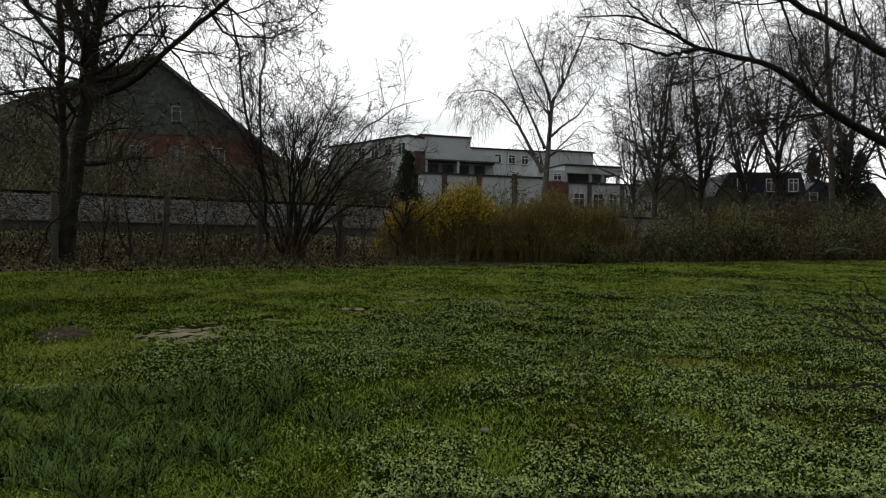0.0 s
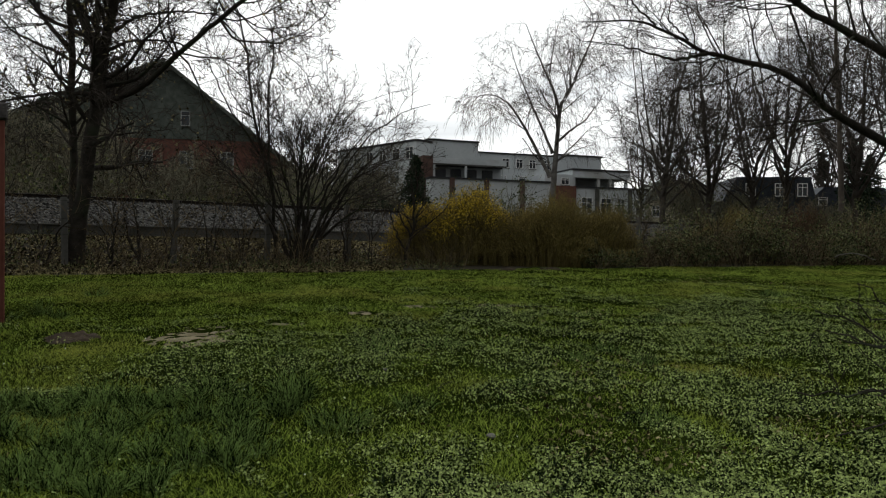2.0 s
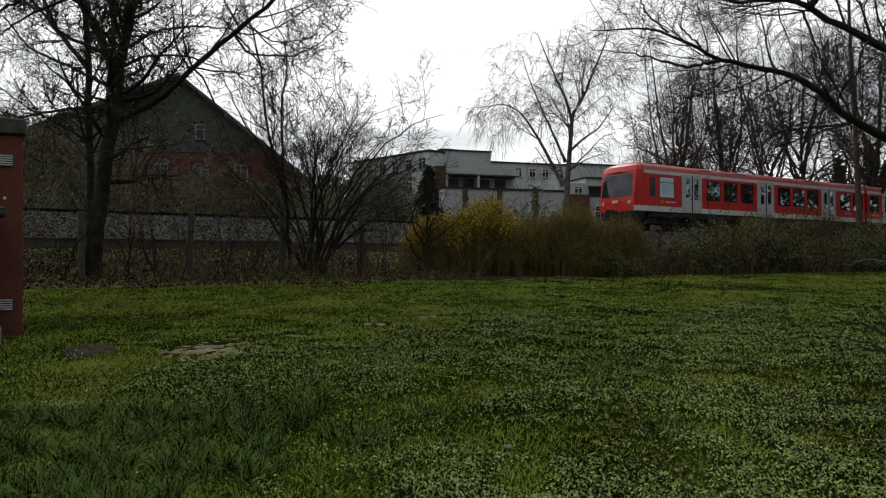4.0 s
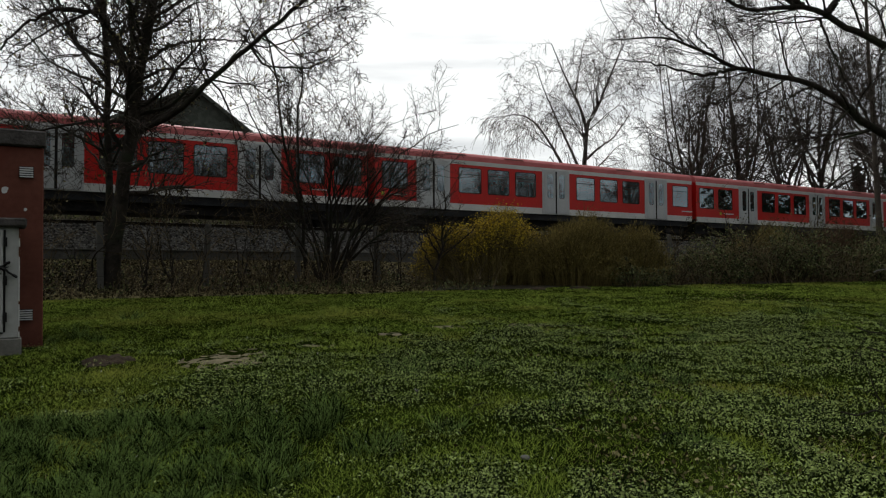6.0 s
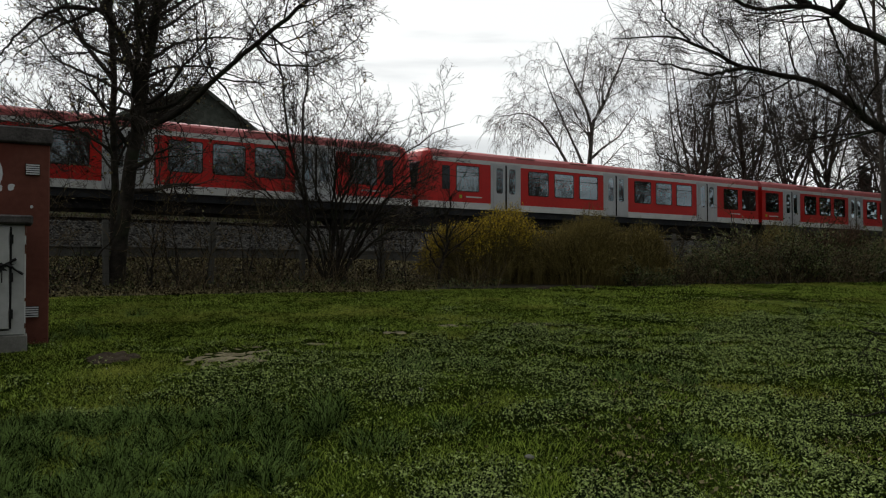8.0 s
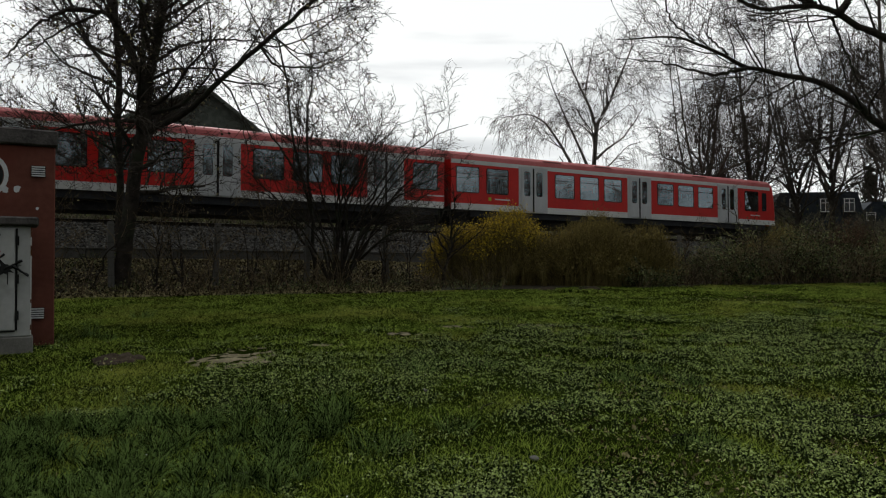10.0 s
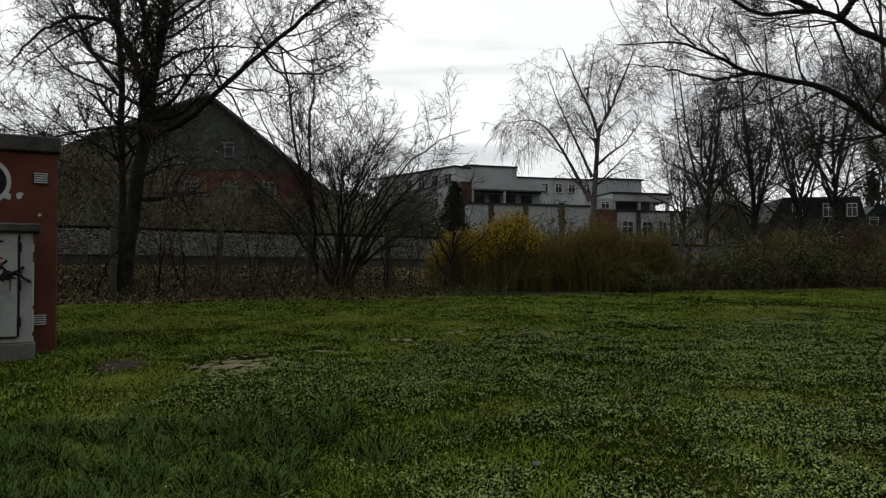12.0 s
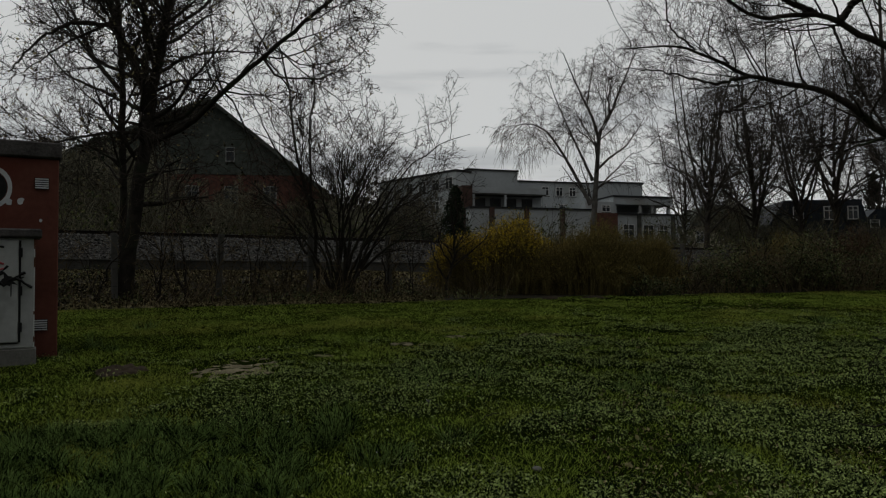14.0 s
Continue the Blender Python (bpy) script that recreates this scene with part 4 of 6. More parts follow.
def build_near_trees():
    A = at12
    base = (-8.68, 19.0, 0.8)
    tree("lime_tree", [
        ([base, A(226, 430, 19), A(243, 310, 19), A(258, 200, 19), A(264, 140, 19), A(278, 70, 18.8), A(300, -80, 18.6)], 0.235, 0.11),
        ([A(258, 170, 19), A(240, 120, 19.1), A(226, 90, 19.2), A(196, 30, 19.4), A(170, -80, 19.6)], 0.14, 0.08),
        ([A(264, 240, 19), A(330, 212, 18.6), A(385, 155, 18.2), A(450, 97, 18), A(540, 22, 17.8), A(650, -70, 17.6)], 0.085, 0.04),
        ([A(250, 222, 19), A(165, 224, 19.4), A(80, 240, 19.8), A(10, 245, 20)], 0.06, 0.015),
        ([A(196, 28, 19.4), A(120, 18, 19), A(60, 45, 18.8), A(0, 110, 18.6)], 0.07, 0.02),
        ([A(180, 24, 19.4), A(100, 60, 19), A(30, 110, 18.8)], 0.05, 0.015),
        ([A(268, 120, 19), A(320, 85, 19.5), A(400, 75, 19.8), A(470, 82, 20)], 0.06, 0.015),
        ([A(262, 150, 19), A(310, 128, 18.6), A(380, 128, 18.2), A(440, 150, 18)], 0.05, 0.012),
        ([A(462, 88, 18), A(490, 125, 18), A(560, 130, 18), A(610, 108, 18), A(650, 70, 18)], 0.035, 0.010),
        ([A(250, 130, 19.1), A(252, 60, 19.4), A(240, -60, 19.6)], 0.07, 0.04),
        ([A(244, 128, 19.1), A(160, 90, 19.6), A(90, 10, 20), A(60, -60, 20)], 0.06, 0.02),
        ([A(240, 180, 19), A(180, 150, 20), A(110, 120, 20.5), A(60, 60, 20.5)], 0.06, 0.02),
        ([A(285, 40, 18.8), A(350, 0, 18.6), A(400, -60, 18.5)], 0.05, 0.03),
    ], [dict(count=150, length=(0.25, 0.65), lift=0.02, wig=0.16, seg=8, angle=(40, 75), thick=0.42, limit=3.0),
        dict(count=1550, length=(0.3, 0.65), lift=0.0, wig=0.19, seg=6, angle=(35, 75), thick=0.5, rmin=0.0105),
        dict(count=7200, length=(0.3, 0.65), lift=0.02, wig=0.22, seg=4, angle=(35, 75), rmin=0.0078),
        dict(count=5000, length=(0.4, 0.8), lift=0.0, wig=0.18, seg=2, rmin=0.0068)],
        M_BARK, M_TWIG, "tall bare tree with forked dark trunk and long limb", seed=11, n=26, leaves=(2600, 0.048, M_DRYLEAF, "a few withered brown leaves"))
    tree("bare_tree", [([A(214, 475, 22), A(212, 300, 22), A(208, 140, 22), A(198, 0, 22), A(190, -100, 22)], 0.13, 0.08),
        ([A(208, 150, 22), A(150, 80, 22.5), A(100, -40, 23)], 0.08, 0.03)],
        [dict(count=40, length=(0.25, 0.5), lift=0.04, limit=3.0, thick=0.4), dict(count=420, length=(0.3, 0.6), thick=0.5, rmin=0.011), dict(count=3600, length=(0.3, 0.6), seg=3, rmin=0.009)],
        M_BARK, M_TWIG, "straight dark bare tree beside the fence", seed=13)
    rng = np.random.default_rng(21)
    foot = (-3.22, 21.1, 0.86)
    stems = []
    for i in range(25):
        a = math.pi * (0.13 + 0.74 * (i + rng.uniform(0, 1)) / 25)
        reach = rng.uniform(0.68, 1.0)
        d = 21.1 + rng.uniform(-1.6, 1.6)
        tx, _, tz = A(640 - 225 * reach * math.cos(a), 500 - 322 * reach * math.sin(a) ** 0.8, d)
        bx, by = foot[0] + rng.uniform(-0.2, 0.2), foot[1] + rng.uniform(-0.2, 0.2)
        k1, k2 = rng.uniform(0.2, 0.34), rng.uniform(0.55, 0.72)
        m1 = (bx + (tx - bx) * k1 * 0.8 + rng.normal(0, 0.12), by + (d - by) * 0.3, foot[2] + (tz - foot[2]) * 0.38)
        m2 = (bx + (tx - bx) * k2 + rng.normal(0, 0.22), by + (d - by) * 0.7, foot[2] + (tz - foot[2]) * 0.76)
        stems.append(([(bx, by, foot[2]), m1, m2, (tx, d, tz)], rng.uniform(0.03, 0.07), 0.009))
    stems.append(([(foot[0] + 0.2, foot[1], foot[2] + 0.1), A(660, 380, 21), A(720, 290, 20.8), A(790, 240, 20.6), A(835, 230, 20.5)], 0.05, 0.008))
    stems.append(([(foot[0] - 0.2, foot[1], foot[2] + 0.1), A(540, 410, 21), A(470, 340, 20.6), A(430, 300, 20.5)], 0.045, 0.008))
    stems[0] = ([foot, *stems[0][0][1:]], 0.08, 0.012)
    tree("hazel_shrub", stems, [
        dict(count=210, length=(0.22, 0.5), lift=0.05, angle=(25, 65), frac=(0.4, 1.0), wig=0.17, thick=0.55, rmin=0.0095),
        dict(count=1700, length=(0.25, 0.6), lift=0.04, angle=(25, 65), wig=0.18, thick=0.55, rmin=0.0070),
        dict(count=5200, length=(0.35, 0.75), lift=0.02, angle=(25, 65), seg=2, wig=0.2, rmin=0.0058)],
        M_BARK, M_TWIG, "bare many-stemmed shrub with dense upright twigs", "shrub", 22, leaves=(1600, 0.013, M_BUSHLEAF, "small olive spring buds"), sides=6)
    tree("young_tree", [
        ([(-4.0, 21.7, 0.9), A(560, 400, 21.7), A(520, 250, 21.7), A(512, 130, 21.6), A(480, 40, 21.5)], 0.075, 0.018),
        ([A(556, 385, 21.7), A(545, 240, 21.8), A(560, 120, 22), A(525, 45, 22)], 0.05, 0.015),
        ([A(515, 150, 21.6), A(470, 90, 21.4), A(440, 60, 21.4)], 0.03, 0.012),
        ([A(540, 330, 21.7), A(470, 230, 21.2), A(440, 150, 21)], 0.04, 0.012),
    ], [dict(count=40, length=(0.2, 0.4), lift=0.12, thick=0.5, rmin=0.007),
        dict(count=340, length=(0.3, 0.6), lift=0.08, thick=0.5, rmin=0.008),
        dict(count=1200, length=(0.3, 0.6), lift=0.04, seg=3, rmin=0.0065)],
        M_BARK, M_TWIG, "slender bare young tree with two thin stems", seed=23, sides=6)
    tree("young_shrub", [
        ([(-0.2, 21.9, 0.92), A(792, 490, 21.9), A(806, 458, 21.9), A(805, 400, 21.9), A(815, 355, 21.9)], 0.07, 0.015),
        ([A(800, 466, 21.9), A(780, 430, 21.9), A(785, 375, 21.9)], 0.035, 0.012),
        ([A(792, 492, 21.9), A(770, 450, 21.7), A(758, 400, 21.6)], 0.03, 0.01)],
        [dict(count=40, length=(0.3, 0.6), lift=0.1, thick=0.5, rmin=0.006), dict(count=160, length=(0.3, 0.6), rmin=0.005)],
        M_BARK, M_TWIG, "small dark bare shrub forked low down", "shrub", 24, sides=6)
    # oak whose limbs hang into the view
    tree("oak_tree", [
        ([(11.6, 13.4, 0.55), (11.5, 13.4, 2.0), (11.2, 13.3, 4.2), (11.3, 13.2, 7.0), (11.0, 13.0, 10.0)], 0.36, 0.18),
        ([(11.2, 13.3, 2.4), (9.4, 13.1, 3.2), A(1560, 228, 13), A(1520, 185, 13), A(1470, 156, 13), A(1400, 142, 13), A(1323, 127, 12.8), A(1285, 101, 12.7), A(1237, 79, 12.6), A(1192, 71, 12.5), A(1100, 77, 12.4)], 0.135, 0.008),
        ([(11.2, 13.3, 4.3), (9.2, 13.1, 5.0), A(1568, 71, 13), A(1529, 51, 13), A(1486, 24, 13), A(1456, 15, 13), A(1409, 19, 12.8), A(1366, 26, 12.7), A(1336, 15, 12.6), A(1306, 0, 12.5), A(1270, -60, 12.4)], 0.12, 0.02),
        ([A(1240, 80, 12.6), A(1205, 50, 12.5), A(1190, 25, 12.5), A(1186, -40, 12.4)], 0.022, 0.010),
        ([A(1330, 130, 12.8), A(1270, 142, 12.7), A(1210, 125, 12.5), A(1170, 117, 12.4), A(1100, 110, 12.4)], 0.035, 0.006),
        ([A(1350, 145, 12.8), A(1330, 175, 12.7), A(1280, 195, 12.6), A(1230, 235, 12.5)], 0.02, 0.006),
        ([A(1300, 105, 12.8), A(1262, 70, 12.7), A(1265, 45, 12.6), A(1275, 10, 12.6)], 0.02, 0.008),
        ([A(1470, 160, 13), A(1400, 195, 12.8), A(1360, 250, 12.7), A(1340, 330, 12.6)], 0.018, 0.006),
        ([A(1456, 15, 13), A(1400, -10, 12.8), A(1340, -60, 12.6)], 0.06, 0.04),
        ([A(1500, 30, 13), A(1520, 0, 13), A(1560, -30, 13)], 0.07, 0.06),
        ([A(1486, 40, 13), A(1505, 90, 13.2), A(1525, 140, 13.3), A(1550, 185, 13.3), A(1575, 230, 13.3)], 0.025, 0.012),
        ([A(1540, 200, 13), A(1500, 240, 12.8), A(1450, 250, 12.7), A(1400, 290, 12.6)], 0.02, 0.006),
    ], [dict(count=120, length=(0.2, 0.45), lift=0.04, wig=0.15, seg=7, thick=0.38, rmin=0.007, limit=1.7),
        dict(count=900, length=(0.35, 0.75), lift=0.03, wig=0.17, thick=0.5, rmin=0.0042),
        dict(count=4200, length=(0.35, 0.75), wig=0.18, seg=4, thick=0.55, rmin=0.0036),
        dict(count=4200, length=(0.4, 0.8), wig=0.2, seg=2, rmin=0.0032)],
        M_BARK, M_TWIG, "large bare oak with long low dark limbs", seed=31, n=36)


def build_saplings():
    g = np.random.default_rng(28)
    spots = [(-10.2, 17.9), (-9.2, 18.6), (-7.7, 18.9), (-7.2, 19.6), (-6.3, 19.0), (-5.4, 19.6), (-4.6, 20.0), (-1.9, 21.4), (-1.2, 21.9), (-8.8, 19.9), (7.4, 22.8), (9.6, 23.0), (12.2, 23.6)]
    for i, (x, y) in enumerate(spots):
        z = float(height(x, y))
        stems = []
        for k in range(g.integers(2, 5)):
            dx, dy, hh = g.normal(0, 0.9), g.normal(0, 0.4), g.uniform(1.3, 2.9)
            stems.append(([(x, y, z), (x + dx * 0.25, y + dy * 0.3, z + hh * 0.5), (x + dx, y + dy, z + hh)], g.uniform(0.014, 0.035), 0.006))
        tree("sapling", stems, [dict(count=24, length=(0.25, 0.5), lift=0.02, wig=0.22, rmin=0.006), dict(count=110, length=(0.3, 0.6), wig=0.25, seg=3, rmin=0.005)],
             M_BARK, M_BRUSH, "thin bare sapling at the edge of the lawn", "sapling", 300 + i, "saplings along the lawn's edge", sides=5, split=0)


def build_far_trees():
    A = at12
    tree("birch_tree", [
        ([(10.85, 55, 2.6), A(1052, 394, 55), A(1057, 327, 55), A(1062, 269, 55), A(1066, 225, 55), A(1088, 190, 55), A(1108, 140, 55), A(1132, 85, 55)], 0.31, 0.04),
        ([A(1048, 358, 55), A(1021, 305, 55), A(999, 265, 54.5), A(976, 229, 54), A(945, 211, 53.5), A(916, 214, 53), A(904, 240, 53)], 0.17, 0.02),
        ([A(1052, 315, 55), A(1030, 265, 55.5), A(1008, 215, 56), A(985, 160, 56), A(972, 120, 56)], 0.13, 0.02),
        ([A(1064, 240, 55), A(1054, 205, 55), A(1043, 180, 55), A(1020, 130, 55), A(1002, 84, 55)], 0.14, 0.03),
        ([A(1063, 292, 55), A(1082, 275, 55), A(1110, 256, 54.5), A(1133, 225, 54), A(1146, 202, 54)], 0.11, 0.02),
        ([A(1043, 185, 55), A(1052, 130, 55.5), A(1060, 85, 55.5)], 0.07, 0.02),
        ([A(1060, 330, 55), A(1085, 312, 56), A(1125, 298, 56)], 0.07, 0.02),
    ], [dict(count=70, length=(0.25, 0.55), lift=0.06, thick=0.4, seg=6, wig=0.12, rmin=0.018, limit=4.0),
        dict(count=560, length=(0.3, 0.75), lift=-0.10, wig=0.13, thick=0.45, rmin=0.012),
        dict(count=3300, length=(0.5, 1.25), lift=-0.45, wig=0.09, seg=4, rmin=0.0115)],
        M_BIRCH, M_BIRCHTWIG, "tall bare weeping birch with pale trunk", seed=41, n=24)
    tree("birch_tree", [([(21.5, 34.8, 1.0), A(1583, 400, 34.8), A(1578, 250, 34.8), A(1572, 100, 34.8), A(1565, -40, 34.8)], 0.17, 0.06),
        ([A(1577, 240, 34.8), A(1530, 150, 34.5), A(1510, 60, 34.3)], 0.06, 0.02), ([A(1575, 200, 34.8), A(1590, 120, 35), A(1600, 20, 35)], 0.06, 0.02)],
        [dict(count=40, length=(0.2, 0.4), lift=0.05, thick=0.4, limit=2.6, rmin=0.012), dict(count=320, length=(0.3, 0.6), lift=-0.05, rmin=0.009), dict(count=1500, length=(0.4, 0.8), lift=-0.15, seg=3, rmin=0.007)],
        M_SLIMBARK, M_TWIG, "slim bare tree with grey-brown trunk in the thicket", seed=43)
    spots = [(1250, 47, 1.0, 0), (1338, 50, 1.02, 70), (1422, 53, 1.05, 150), (1478, 57, 1.2, 220), (1212, 64, 0.8, 40), (1555, 76, 1.0, 300), (1296, 66, 0.85, 190), (1610, 52, 1.2, 95), (1705, 41, 1.15, 20), (940, 100, 0.7, 130)]
    rng = np.random.default_rng(51)
    kinds = []
    for k in range(2):
        stems = [([(0, 0, 0), (0.1, 0.1, 2.4), (0.2 - 0.4 * k, 0, 5.0), (1.0 - 2 * k, 0.3, 8.0), (1.3 - 2.8 * k, 0.6, 11.0), (2.4 - 4.6 * k, 0.8, 14.0)], 0.24, 0.03)]
        for i in range(9):
            a, z0 = i * 2.4 + k, 2.7 + 0.45 * i
            r, top = rng.uniform(1.2, 5.6), 0.0
            top = 14.8 - 0.16 * r * r + rng.uniform(-0.8, 0.8)
            stems.append(([(0.1, 0, z0), (r * 0.3 * math.cos(a), r * 0.3 * math.sin(a), z0 + 1.5), (r * 0.72 * math.cos(a + 0.15), r * 0.72 * math.sin(a + 0.15), (z0 + top) / 2), (r * math.cos(a), r * math.sin(a), top)], rng.uniform(0.08, 0.13), 0.02))
        for i in range(5):
            a, z0 = i * 2.4 + 1.1 + k, 4.4 + i * 0.8
            r, up = rng.uniform(3.6, 6.2), rng.uniform(0.6, 3.2)
            stems.append(([(0.1, 0, z0), (r * 0.35 * math.cos(a), r * 0.35 * math.sin(a), z0 + up * 0.6), (r * 0.7 * math.cos(a + 0.2), r * 0.7 * math.sin(a + 0.2), z0 + up), (r * math.cos(a), r * math.sin(a), z0 + up * 0.9)], 0.062, 0.016))
        kinds.append(tree("bare_tree", stems, [
            dict(count=150, length=(0.25, 0.55), lift=0.02, wig=0.2, seg=6, angle=(35, 70), thick=0.4, rmin=0.018, limit=3.2),
            dict(count=1000, length=(0.3, 0.65), lift=0.02, wig=0.2, seg=4, angle=(30, 70), thick=0.5, rmin=0.0125),
            dict(count=4000, length=(0.45, 0.95), lift=0.01, wig=0.2, seg=3, angle=(30, 70), rmin=0.0095)],
            M_FARBARK, M_TWIG, "tall bare broadleaf tree behind the railway", seed=52 + k, group="bare trees behind the railway", sides=6))
    for i, (x, d, sc, turn) in enumerate(spots):
        px = (x - 799.5) / 1274 * d
        m = pose(px, d, float(height(px, d)) - 0.1, 0, 0, turn)
        src = kinds[i % 2]
        if i < 2:
            src.matrix_basis = m
        else:
            t = copy_thing(src, m)
            t.scale = (sc, sc, sc)
    # trees behind the big house and out of sight behind the camera
    for x, y, sc, turn in ((-33, 46, 0.8, 30), (-38, 52, 0.8, 251), (-7.5, 50, 0.5, 77), (-12, -14, 1.0, 20), (34, 3, 0.9, 141), (44, 14, 1.0, 62), (31, -9, 1.0, 201)):
        t = copy_thing(kinds[int(turn) % 2], pose(x, y, float(height(x, y)) - 0.1, 0, 0, turn))
        t.scale = (sc, sc, sc)
    for x, y, sc, turn in ((25, 13, 0.75, 11), (32, 23, 0.8, 100), (20, -1, 0.8, 175), (26, -6, 0.9, 280), (11, -15, 0.9, 333), (40, 30, 0.8, 48), (2, -18, 0.9, 90)):
        t = copy_thing(kinds[int(turn) % 2], pose(x, y, float(height(x, y)) - 0.1, 0, 0, turn))
        t.scale = (sc, sc, sc)
        tagged(t, "tall bare broadleaf tree at the lawn's edge", "tree", "bare trees round the lawn")
    # scrub between the line and the big house
    stems = []
    for i in range(9):
        a, r = i * 2.4, 0.5 + 0.22 * i
        stems.append(([(0.1 * math.cos(a), 0.1 * math.sin(a), 0), (r * 0.4 * math.cos(a), r * 0.4 * math.sin(a), 2.0), (r * math.cos(a), r * math.sin(a), 4.6 - 0.12 * i)], 0.06, 0.015))
    scrub = tree("bare_shrub", stems, [dict(count=120, length=(0.25, 0.5), lift=0.06, rmin=0.016), dict(count=560, length=(0.3, 0.6), seg=2, rmin=0.015), dict(count=1900, length=(0.35, 0.8), seg=1, rmin=0.014)],
                 M_SCRUB, M_SCRUB, "bare brown shrub on the far side of the line", "shrub", 57, "shrubs beyond the line", sides=5)
    places = [(-24, 36, 1.1), (-20.5, 37, 1.25), (-17.5, 38.5, 1.2), (-14.5, 40, 0.7), (-22, 41, 1.4), (-12.0, 42, 0.9), (-27, 40, 1.3), (-8.0, 44, 0.85), (-5.0, 47, 0.85), (-2.4, 47, 0.75), (-6.5, 50, 0.9), (-10, 47, 0.75), (-18.5, 43, 1.2), (-16, 36.5, 0.9), (-20, 48, 1.5), (-15.5, 47, 0.9), (-24.5, 49, 1.5), (-11.5, 48, 0.8), (-17, 51, 1.0), (-28.5, 50, 1.5), (-11, 38.5, 0.8), (-29, 38, 1.2), (-4.2, 50, 1.1), (-1.6, 51, 0.95), (-7.5, 53, 1.15), (-3.0, 55, 1.1), (22.0, 58, 1.1), (24.6, 61, 1.15), (27, 58, 0.85), (33, 57, 0.7), (30.5, 60, 0.72), (37, 60, 0.65)]
    for i, (x, y, sc) in enumerate(places):
        m = pose(x, y, 2.55, 0, 0, 47 * i)
        t = scrub if i == 0 else copy_thing(scrub, m)
        t.matrix_basis = m
        t.scale = (sc, sc, sc)


def conifer(x, y, h, r, seed, label):
    g = np.random.default_rng(seed)
    z0 = float(height(x, y))
    e = empty("conifer", pose(x, y, z0 - 0.1), label=label, category="conifer")
    p = np.stack([np.zeros(8), np.zeros(8), np.linspace(0, h, 8)], 1)[None]
    v, f = tubes(p, np.linspace(0.16, 0.02, 8)[None], 6)
    obj("trunk", mesh_np("conifer_trunk", v, f), M_BARK, e)
    n = 260
    t = g.uniform(0.08, 0.99, n)
    a = g.uniform(0, 2 * np.pi, n)
    ln = r * (1 - t) ** 0.8 * g.uniform(0.6, 1.1, n) + 0.15
    s = np.linspace(0, 1, 5)[None, :, None]
    d = np.stack([np.cos(a), np.sin(a), np.zeros(n)], 1)
    st = np.stack([np.zeros(n), np.zeros(n), t * h], 1)
    pts = st[:, None] + d[:, None] * ln[:, None, None] * s + np.array([0, 0, -0.35]) * s ** 2 * ln[:, None, None]
    v, f = tubes(pts, np.linspace(0.03, 0.006, 5)[None].repeat(n, 0), 3)
    obj("boughs", mesh_np("conifer_boughs", v, f), M_BARK, e)
    w = pts[g.integers(0, n, 9000), g.integers(1, 5, 9000)] + g.normal(0, 0.09, (9000, 3))
    v, f = cards(g, w, 0.075 * max(1.0, h / 7))
    obj("needles", mesh_np("conifer_needles", v, f), M_PINE, e)


def build_conifers():
    conifer(0.3, 46, 5.0, 1.35, 161, "dark evergreen yew before the pale house")
    conifer(44.0, 67, 8.6, 2.4, 162, "dark evergreen conifer behind the thicket")
    conifer(40.5, 64, 9.6, 2.6, 163, "tall dark conifer at the edge of the trees")
    conifer(47, 80, 11.0, 1.8, 164, "distant pointed dark spruce")
    # added row out of view, only there to mirror dark in the far train windows
    for k in range(9):
        conifer(53 + 2.5 * (k % 2) + 0.5 * k, 36.5 + 3.6 * k, 14.0 + 1.5 * (k % 3), 4.2, 170 + k, "unseen evergreen added to darken the train's window reflections")
    conifer(-22.5, 45, 8.2, 2.6, 166, "ivy-dark evergreen in the scrub beyond the line")
    conifer(-26.5, 46, 7.5, 2.6, 165, "dark evergreen beside the big brick house")


